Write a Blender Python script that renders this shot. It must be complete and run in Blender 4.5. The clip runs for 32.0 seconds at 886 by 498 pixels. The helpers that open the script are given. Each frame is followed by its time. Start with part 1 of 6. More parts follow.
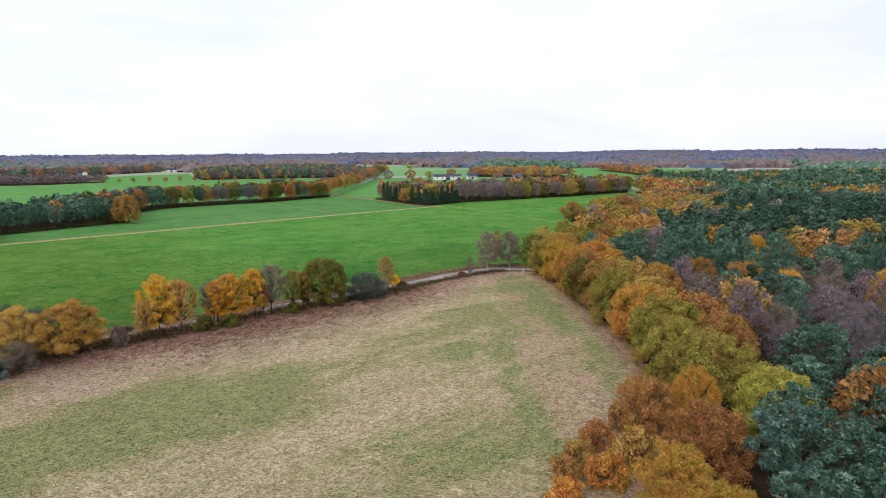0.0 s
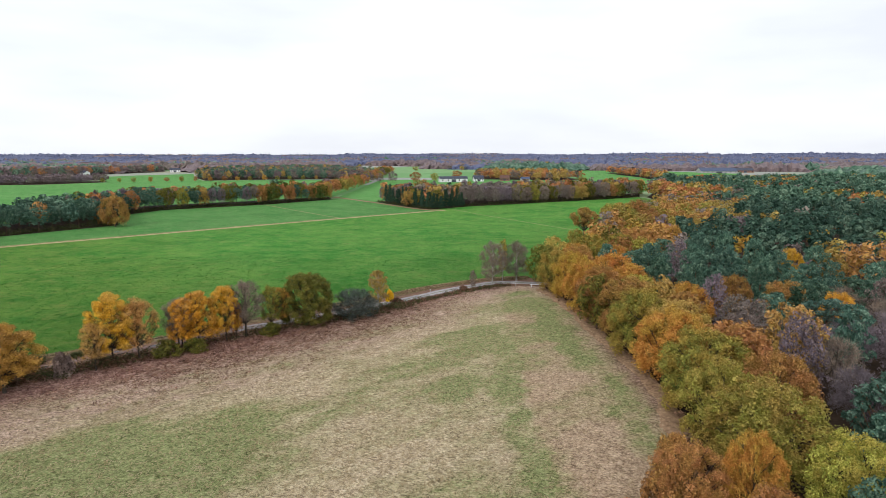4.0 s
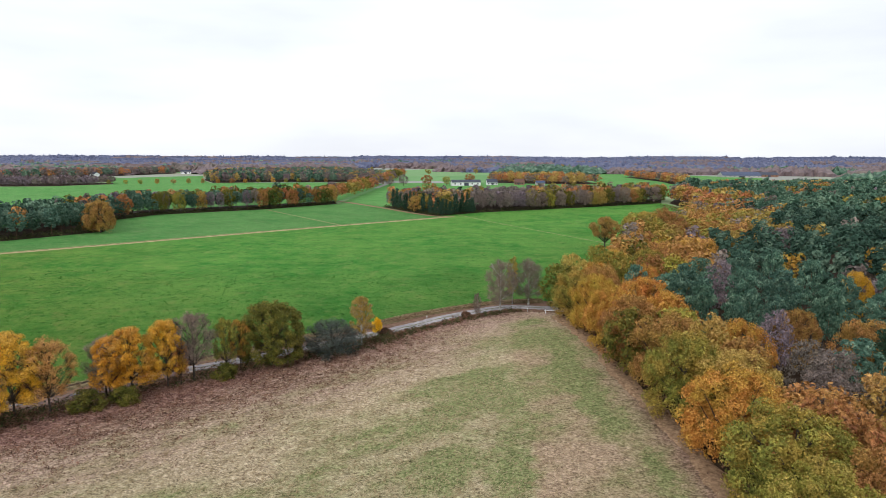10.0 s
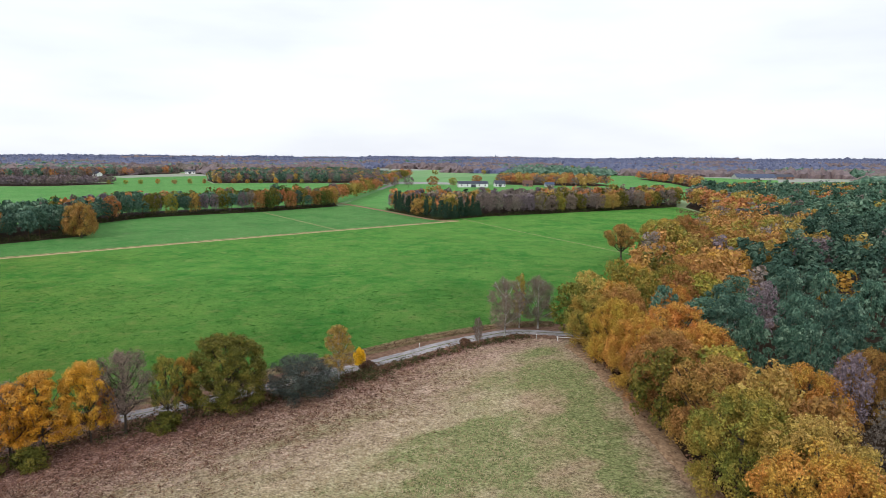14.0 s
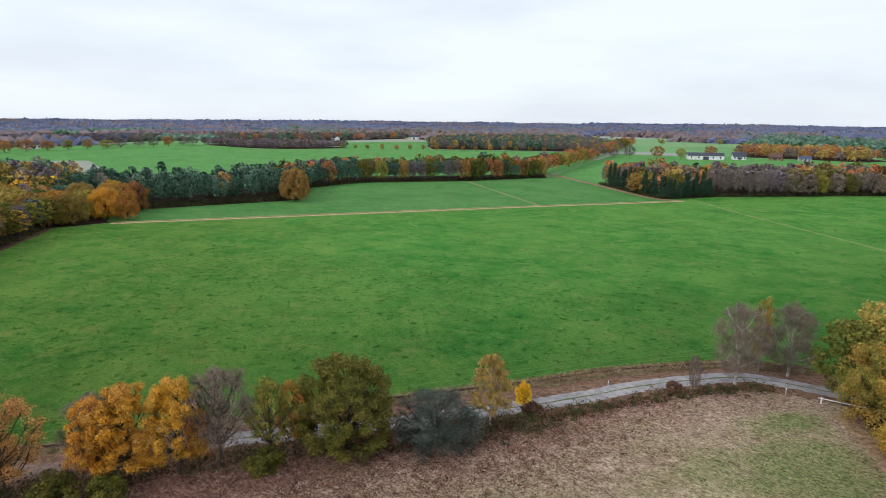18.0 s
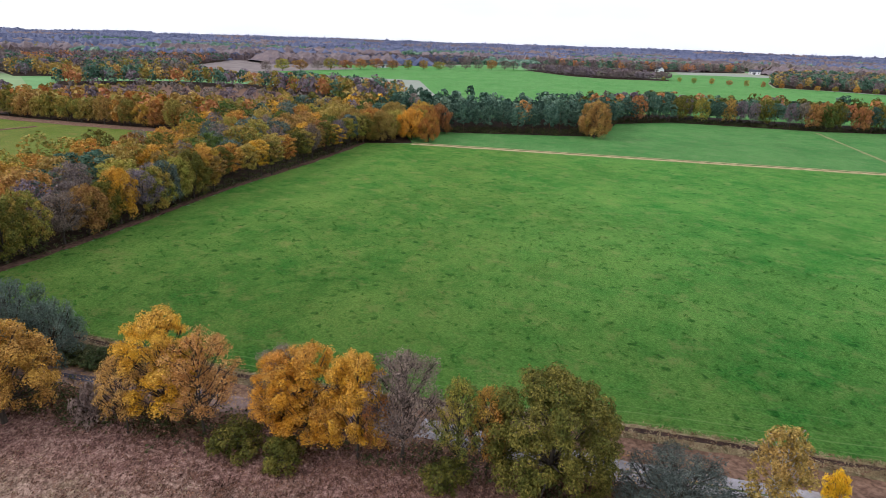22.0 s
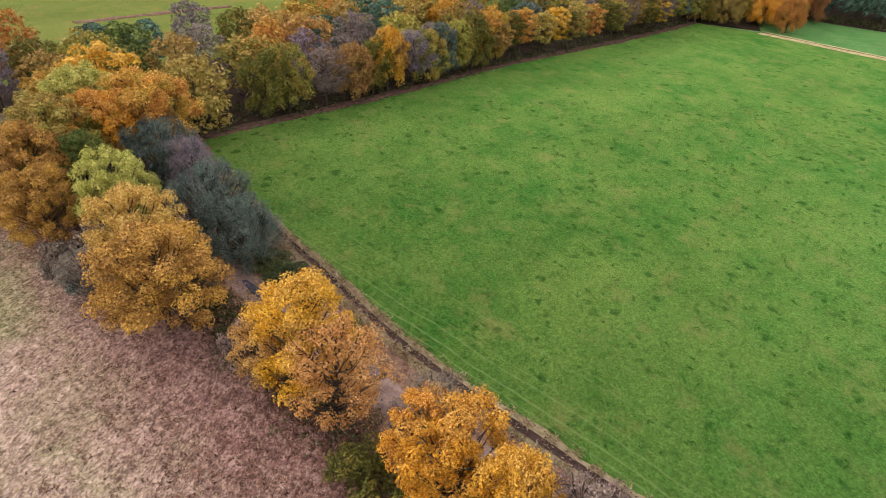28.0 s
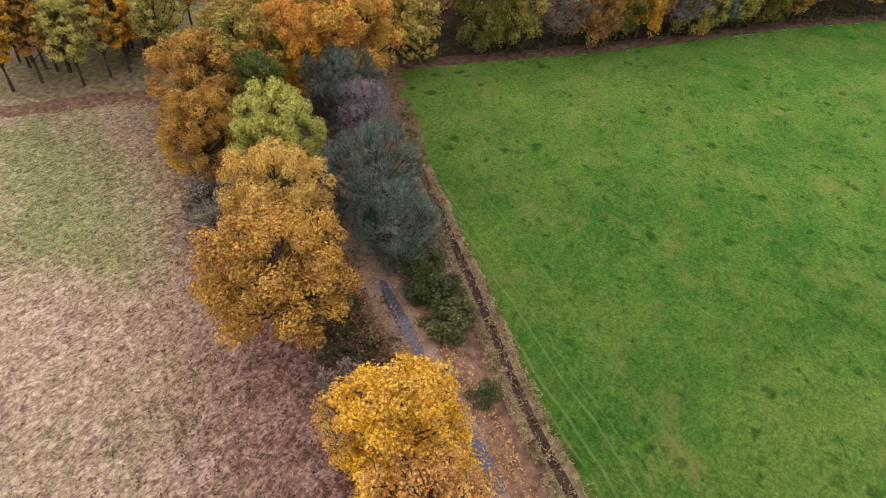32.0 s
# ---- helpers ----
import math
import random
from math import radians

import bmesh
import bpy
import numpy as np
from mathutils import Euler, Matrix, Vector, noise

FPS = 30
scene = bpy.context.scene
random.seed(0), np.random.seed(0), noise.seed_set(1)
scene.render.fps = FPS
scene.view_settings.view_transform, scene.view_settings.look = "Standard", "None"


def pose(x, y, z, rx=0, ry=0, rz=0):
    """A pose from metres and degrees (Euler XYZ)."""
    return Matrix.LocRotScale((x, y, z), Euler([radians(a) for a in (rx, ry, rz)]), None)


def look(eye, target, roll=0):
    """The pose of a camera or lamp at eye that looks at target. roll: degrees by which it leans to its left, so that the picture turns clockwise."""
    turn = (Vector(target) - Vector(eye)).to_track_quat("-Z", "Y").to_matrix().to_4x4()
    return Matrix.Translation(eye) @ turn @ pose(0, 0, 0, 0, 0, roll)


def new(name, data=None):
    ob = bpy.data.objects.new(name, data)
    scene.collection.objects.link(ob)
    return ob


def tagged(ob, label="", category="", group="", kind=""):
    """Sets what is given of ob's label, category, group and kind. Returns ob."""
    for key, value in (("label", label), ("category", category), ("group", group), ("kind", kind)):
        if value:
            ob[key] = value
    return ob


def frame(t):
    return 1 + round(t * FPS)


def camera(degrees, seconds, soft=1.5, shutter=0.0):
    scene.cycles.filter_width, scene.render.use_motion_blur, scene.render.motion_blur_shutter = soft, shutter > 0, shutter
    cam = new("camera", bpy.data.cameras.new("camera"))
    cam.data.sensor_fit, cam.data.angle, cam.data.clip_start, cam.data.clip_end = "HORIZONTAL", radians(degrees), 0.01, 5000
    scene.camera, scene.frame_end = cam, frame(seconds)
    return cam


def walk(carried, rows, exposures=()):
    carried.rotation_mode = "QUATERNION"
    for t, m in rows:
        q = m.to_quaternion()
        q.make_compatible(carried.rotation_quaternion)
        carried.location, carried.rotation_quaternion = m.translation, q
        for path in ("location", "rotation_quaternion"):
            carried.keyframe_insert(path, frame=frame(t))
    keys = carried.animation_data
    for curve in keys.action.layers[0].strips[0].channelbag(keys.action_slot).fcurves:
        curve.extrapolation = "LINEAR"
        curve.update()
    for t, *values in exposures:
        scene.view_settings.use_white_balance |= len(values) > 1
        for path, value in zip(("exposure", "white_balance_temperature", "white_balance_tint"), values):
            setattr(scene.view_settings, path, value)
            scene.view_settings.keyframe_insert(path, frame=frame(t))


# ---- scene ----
cam = camera(72.6, 32.0, soft=0.75)

PATH = [
    (0, (-2.825, -22.479, 38.105), (-2.861, -20.505, 37.782), -0.5),
    (0.5, (-2.571, -20.222, 38.094), (-2.609, -18.249, 37.772), -0.5),
    (1, (-2.327, -17.984, 38.084), (-2.368, -16.01, 37.762), -0.4),
    (1.5, (-2.098, -15.776, 38.092), (-2.143, -13.802, 37.772), -0.4),
    (2, (-1.907, -13.604, 38.125), (-1.957, -11.63, 37.807), -0.3),
    (2.5, (-1.74, -11.482, 38.149), (-1.793, -9.508, 37.832), -0.3),
    (3, (-1.583, -9.372, 38.16), (-1.638, -7.398, 37.843), -0.3),
    (3.5, (-1.462, -7.217, 38.16), (-1.518, -5.244, 37.842), -0.2),
    (5.5, (-1.038, 1.723, 38.08), (-1.098, 3.697, 37.764), -0.0),
    (6, (-0.908, 4.026, 38.059), (-0.969, 6.0, 37.743), 0.0),
    (6.5, (-0.727, 6.381, 38.03), (-0.791, 8.355, 37.715), 0.1),
    (7, (-0.497, 8.761, 38.02), (-0.566, 10.735, 37.705), 0.1),
    (7.5, (-0.203, 11.054, 38.041), (-0.279, 13.028, 37.727), 0.1),
    (8, (0.161, 13.13, 38.092), (0.078, 15.103, 37.78), 0.1),
    (8.5, (0.558, 14.776, 38.14), (0.468, 16.75, 37.83), 0.1),
    (9, (0.992, 16.009, 38.132), (0.894, 17.982, 37.821), 0.1),
    (9.5, (1.344, 17.579, 38.23), (1.241, 19.553, 37.92), 0.1),
    (10, (1.542, 19.589, 38.341), (1.436, 21.562, 38.031), 0.1),
    (10.5, (1.618, 21.933, 38.431), (1.51, 23.906, 38.122), 0.1),
    (11, (1.66, 24.388, 38.485), (1.549, 26.361, 38.176), 0.2),
    (11.5, (1.746, 26.819, 38.505), (1.63, 28.791, 38.195), 0.2),
    (12, (1.925, 29.226, 38.513), (1.806, 31.198, 38.204), 0.2),
    (12.5, (2.223, 31.64, 38.515), (2.099, 33.612, 38.207), 0.2),
    (13, (2.523, 34.068, 38.502), (2.395, 36.04, 38.195), 0.3),
    (13.5, (2.729, 36.78, 38.497), (2.598, 38.752, 38.19), 0.3),
    (15.5, (3.285, 49.819, 38.956), (3.141, 51.788, 38.633), 0.5),
    (16, (3.314, 53.437, 38.898), (3.129, 55.401, 38.566), 0.7),
    (16.5, (3.128, 57.444, 38.922), (2.841, 59.391, 38.564), 1.4),
    (17, (2.836, 61.56, 38.985), (2.387, 63.472, 38.607), 1.6),
    (17.5, (2.581, 65.437, 39.016), (1.947, 67.292, 38.621), 1.1),
    (18, (2.325, 68.906, 39.06), (1.521, 70.689, 38.641), 0.5),
    (18.5, (1.876, 71.953, 39.12), (0.927, 73.654, 38.664), -0.3),
    (19, (1.148, 74.618, 39.1), (0.079, 76.238, 38.619), 0.2),
    (19.5, (0.353, 77.247, 39.056), (-0.812, 78.79, 38.543), 0.5),
    (20, (-0.563, 79.849, 38.993), (-1.817, 81.311, 38.456), 0.8),
    (20.5, (-1.648, 82.285, 38.925), (-2.981, 83.666, 38.362), 1.2),
    (21, (-2.874, 84.563, 38.91), (-4.275, 85.86, 38.316), 1.6),
    (21.5, (-4.094, 86.678, 38.942), (-5.554, 87.893, 38.317), 1.7),
    (22, (-5.413, 88.635, 38.984), (-6.922, 89.773, 38.329), 2.0),
    (22.5, (-6.879, 90.594, 39.053), (-8.428, 91.653, 38.363), 2.0),
    (23, (-8.53, 92.395, 39.023), (-10.113, 93.382, 38.302), 2.3),
    (23.5, (-10.433, 94.131, 39.091), (-12.039, 95.047, 38.329), 2.4),
    (24, (-12.448, 95.743, 39.128), (-14.076, 96.587, 38.329), 2.6),
    (24.5, (-14.582, 97.266, 39.111), (-16.228, 98.036, 38.274), 2.8),
    (25, (-16.762, 98.691, 39.087), (-18.422, 99.381, 38.211), 3.0),
    (25.5, (-18.799, 99.879, 39.112), (-20.47, 100.49, 38.199), 3.3),
    (27.5, (-26.03, 102.481, 39.623), (-27.693, 102.815, 38.563), 4.0),
    (28, (-28.371, 103.114, 39.63), (-30.021, 103.366, 38.528), 4.4),
    (28.5, (-30.877, 103.563, 39.534), (-32.508, 103.737, 38.39), 4.8),
    (29, (-33.335, 103.848, 39.374), (-34.942, 103.947, 38.188), 5.2),
    (29.5, (-35.812, 104.068, 39.246), (-37.389, 104.092, 38.017), 5.5),
    (30, (-38.281, 104.169, 39.178), (-39.825, 104.122, 37.909), 5.7),
    (30.5, (-40.621, 104.167, 39.132), (-42.132, 104.048, 37.827), 5.8),
    (31, (-42.971, 104.034, 39.122), (-44.447, 103.843, 37.785), 5.9),
    (31.5, (-45.44, 103.783, 39.08), (-46.879, 103.52, 37.716), 5.8),
    (32, (-48.006, 103.438, 39.036), (-49.408, 103.099, 37.652), 5.6),
]
EXPOSURES = [(0, -0.42, 6250, 10), (9, -0.42, 6250, 10), (13, -0.43, 6230, 10), (16, -0.48, 6150, 9), (18, -0.56, 6050, 8), (20, -0.51, 6080, 9), (22, -0.36, 5980, 15), (25, -0.25, 6330, 21), (28, 0.08, 6640, 20), (30, 0.15, 6800, 19), (32, 0.03, 6880, 19)]
walk(cam, [(t, look(eye, target, roll)) for t, eye, target, roll in PATH], EXPOSURES)

# ---- world and light: bright overcast ----
world = bpy.data.worlds.new("overcast_sky")
scene.world = world
world.use_nodes = True
wn, wl = world.node_tree.nodes, world.node_tree.links
wn.clear()
w_out = wn.new("ShaderNodeOutputWorld")
w_bg = wn.new("ShaderNodeBackground")
w_sky = wn.new("ShaderNodeTexSky")
w_sky.sky_type, w_sky.sun_disc = "NISHITA", False
w_sky.sun_elevation, w_sky.sun_rotation = radians(32), radians(150)
w_gain = wn.new("ShaderNodeVectorMath")
w_gain.operation = "SCALE"
w_gain.inputs["Scale"].default_value = 0.11
w_coord = wn.new("ShaderNodeTexCoord")
w_map = wn.new("ShaderNodeMapping")
w_map.inputs["Scale"].default_value = (1.0, 1.0, 4.5)
w_cloud = wn.new("ShaderNodeTexNoise")
w_cloud.inputs["Scale"].default_value, w_cloud.inputs["Detail"].default_value = 2.2, 6
w_ramp = wn.new("ShaderNodeValToRGB")
w_ramp.color_ramp.elements[0].position, w_ramp.color_ramp.elements[0].color = 0.36, (0.945, 0.955, 1.0, 1)
w_ramp.color_ramp.elements[1].position, w_ramp.color_ramp.elements[1].color = 0.56, (1.08, 1.09, 1.11, 1)
w_mix = wn.new("ShaderNodeMixRGB")
w_mix.inputs["Fac"].default_value = 0.88
wl.new(w_sky.outputs["Color"], w_gain.inputs[0])
wl.new(w_coord.outputs["Generated"], w_map.inputs["Vector"])
wl.new(w_map.outputs["Vector"], w_cloud.inputs["Vector"])
wl.new(w_cloud.outputs["Fac"], w_ramp.inputs["Fac"])
wl.new(w_gain.outputs["Vector"], w_mix.inputs["Color1"])
wl.new(w_ramp.outputs["Color"], w_mix.inputs["Color2"])
wl.new(w_mix.outputs["Color"], w_bg.inputs["Color"])
w_bg.inputs["Strength"].default_value = 1.0
w_sep = wn.new("ShaderNodeSeparateXYZ")
w_rise = wn.new("ShaderNodeMapRange")
w_rise.inputs["From Min"].default_value, w_rise.inputs["From Max"].default_value = 0.0, 1.0
w_rise.inputs["To Min"].default_value, w_rise.inputs["To Max"].default_value = 1.36, 1.56
wl.new(w_coord.outputs["Generated"], w_sep.inputs["Vector"])
wl.new(w_sep.outputs["Z"], w_rise.inputs["Value"])
wl.new(w_rise.outputs["Result"], w_bg.inputs["Strength"])
wl.new(w_bg.outputs["Background"], w_out.inputs["Surface"])

sun_data = bpy.data.lights.new("veiled_sun", "SUN")
sun_data.energy, sun_data.angle, sun_data.color = 2.1, radians(20), (1.0, 0.95, 0.88)
veiled_sun = new("veiled_sun", sun_data)
veiled_sun.matrix_world = look((0, 0, 200), (80, 150, 94))


# ---- materials ----
def material(name, rough=0.8):
    m = bpy.data.materials.new(name)
    m.use_nodes = True
    nt = m.node_tree
    p = nt.nodes["Principled BSDF"]
    p.inputs["Roughness"].default_value = rough
    p.inputs["Specular IOR Level"].default_value = 0.1
    return m, nt, p


def ramp(nt, fac, stops):
    r = nt.nodes.new("ShaderNodeValToRGB")
    e = r.color_ramp.elements
    while len(e) < len(stops):
        e.new(0.5)
    for k, (pos, c) in enumerate(stops):
        e[k].position, e[k].color = pos, (*c, 1)
    nt.links.new(fac, r.inputs["Fac"])
    return r.outputs["Color"]


def where(nt, kind="Object", stretch=(1, 1, 1), turn=0.0):
    mp = nt.nodes.new("ShaderNodeMapping")
    mp.inputs["Rotation"].default_value = (0, 0, radians(turn))
    st = nt.nodes.new("ShaderNodeMapping")
    st.inputs["Scale"].default_value = stretch
    nt.links.new(mp.outputs["Vector"], st.inputs["Vector"])
    if kind == "World":
        nt.links.new(nt.nodes.new("ShaderNodeNewGeometry").outputs["Position"], mp.inputs["Vector"])
    else:
        nt.links.new(nt.nodes.new("ShaderNodeTexCoord").outputs[kind], mp.inputs["Vector"])
    return st.outputs["Vector"]


def noise_tex(nt, vec, scale, detail=4.0, rough=0.6):
    n = nt.nodes.new("ShaderNodeTexNoise")
    n.inputs["Scale"].default_value, n.inputs["Detail"].default_value, n.inputs["Roughness"].default_value = scale, detail, rough
    nt.links.new(vec, n.inputs["Vector"])
    return n.outputs["Fac"]


def blend(nt, fac, a, b, mode="MIX"):
    m = nt.nodes.new("ShaderNodeMixRGB")
    m.blend_type = mode
    for value, slot in ((fac, "Fac"), (a, "Color1"), (b, "Color2")):
        if isinstance(value, (int, float)):
            m.inputs[slot].default_value = value
        elif isinstance(value, tuple):
            m.inputs[slot].default_value = (*value, 1)
        else:
            nt.links.new(value, m.inputs[slot])
    return m.outputs["Color"]


def sums(nt, op, a, b=0.0, c=None):
    m = nt.nodes.new("ShaderNodeMath")
    m.operation = op
    for k, v in enumerate((a, b) if c is None else (a, b, c)):
        if isinstance(v, (int, float)):
            m.inputs[k].default_value = v
        else:
            nt.links.new(v, m.inputs[k])
    return m.outputs["Value"]


def bump(nt, p, height, strength=0.5, far=0.1):
    b = nt.nodes.new("ShaderNodeBump")
    b.inputs["Strength"].default_value, b.inputs["Distance"].default_value = strength, far
    nt.links.new(height, b.inputs["Height"])
    nt.links.new(b.outputs["Normal"], p.inputs["Normal"])


RECIPES = {}


def leaves(name, stops, hue=0.03, value=0.35, through_light=0.2, second=None, cut=13.0, cover=0.41, clump=0.75, grit=4.8):
    """Foliage: colour by spray and by tree, patches of a second colour in the crown; cut: each spray is frayed into leaves of about 1/cut metres."""
    m, nt, p = material(name, 0.6)
    RECIPES[name] = (stops, hue, value, through_light, second, cut)
    geo = nt.nodes.new("ShaderNodeNewGeometry")
    info = nt.nodes.new("ShaderNodeObjectInfo")
    vec = where(nt, "Object")
    pick = geo.outputs["Random Per Island"]
    if clump:
        wide = sums(nt, "MULTIPLY_ADD", noise_tex(nt, where(nt, "Object", (1, 1, 0.3 if clump < 0.3 else 1)), clump, 3, 0.7), 3.0, -1.0)
        pick = sums(nt, "ADD", sums(nt, "MULTIPLY", wide, 0.75), sums(nt, "MULTIPLY", pick, 0.25))
    c = ramp(nt, pick, stops)
    if second:
        patch = ramp(nt, noise_tex(nt, vec, 0.28, 2), [(0.44, (0, 0, 0)), (0.58, (1, 1, 1))])
        c = blend(nt, sums(nt, "MULTIPLY", patch, 0.9), c, ramp(nt, geo.outputs["Random Per Island"], second))
    hs = nt.nodes.new("ShaderNodeHueSaturation")
    nt.links.new(c, hs.inputs["Color"])
    nt.links.new(sums(nt, "MULTIPLY_ADD", info.outputs["Random"], hue * 2, 0.5 - hue), hs.inputs["Hue"])
    other = sums(nt, "FRACT", sums(nt, "MULTIPLY", info.outputs["Random"], 37.7))
    tone = sums(nt, "MULTIPLY_ADD", other, value, 1 - value * 0.5)
    # random leaf tone; its dark end paints in small shadows between leaves
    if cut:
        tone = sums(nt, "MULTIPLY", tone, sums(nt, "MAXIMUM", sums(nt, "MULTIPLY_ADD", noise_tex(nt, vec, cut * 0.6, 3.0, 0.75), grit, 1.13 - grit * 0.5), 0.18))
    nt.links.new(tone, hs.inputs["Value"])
    nt.links.new(hs.outputs["Color"], p.inputs["Base Color"])
    tr = nt.nodes.new("ShaderNodeBsdfTranslucent")
    nt.links.new(hs.outputs["Color"], tr.inputs["Color"])
    mix = nt.nodes.new("ShaderNodeMixShader")
    mix.inputs["Fac"].default_value = through_light
    nt.links.new(p.outputs["BSDF"], mix.inputs[1])
    nt.links.new(tr.outputs["BSDF"], mix.inputs[2])
    last = mix.outputs["Shader"]
    if cut:
        gap = nt.nodes.new("ShaderNodeMixShader")
        nt.links.new(sums(nt, "GREATER_THAN", noise_tex(nt, vec, cut, 1.5), cover), gap.inputs["Fac"])
        nt.links.new(nt.nodes.new("ShaderNodeBsdfTransparent").outputs["BSDF"], gap.inputs[1])
        nt.links.new(last, gap.inputs[2])
        last = gap.outputs["Shader"]
    nt.links.new(last, nt.nodes["Material Output"].inputs["Surface"])
    return m


def far_leaves(m, near):
    """The same foliage in coarser sprays, for trees far off."""
    stops, hue, value, through_light, second, cut = RECIPES[m.name]
    return leaves(m.name + ("_inner" if near else "_far"), stops, hue, value, through_light, second, (6.5 if near else 3.0) if cut else 0, 0.36, 0.11, 2.8)


def plain(name, a, b, scale=3.0, rough=0.85, relief=0.0, stretch=(1, 1, 1), kind="Object"):
    m, nt, p = material(name, rough)
    vec = where(nt, kind, stretch)
    n = noise_tex(nt, vec, scale)
    fine = noise_tex(nt, vec, scale * 9)
    c = ramp(nt, n, [(0.3, a), (0.7, b)])
    nt.links.new(blend(nt, 0.25, c, fine, "OVERLAY"), p.inputs["Base Color"])
    if relief:
        bump(nt, p, fine, 0.6, relief)
    return m


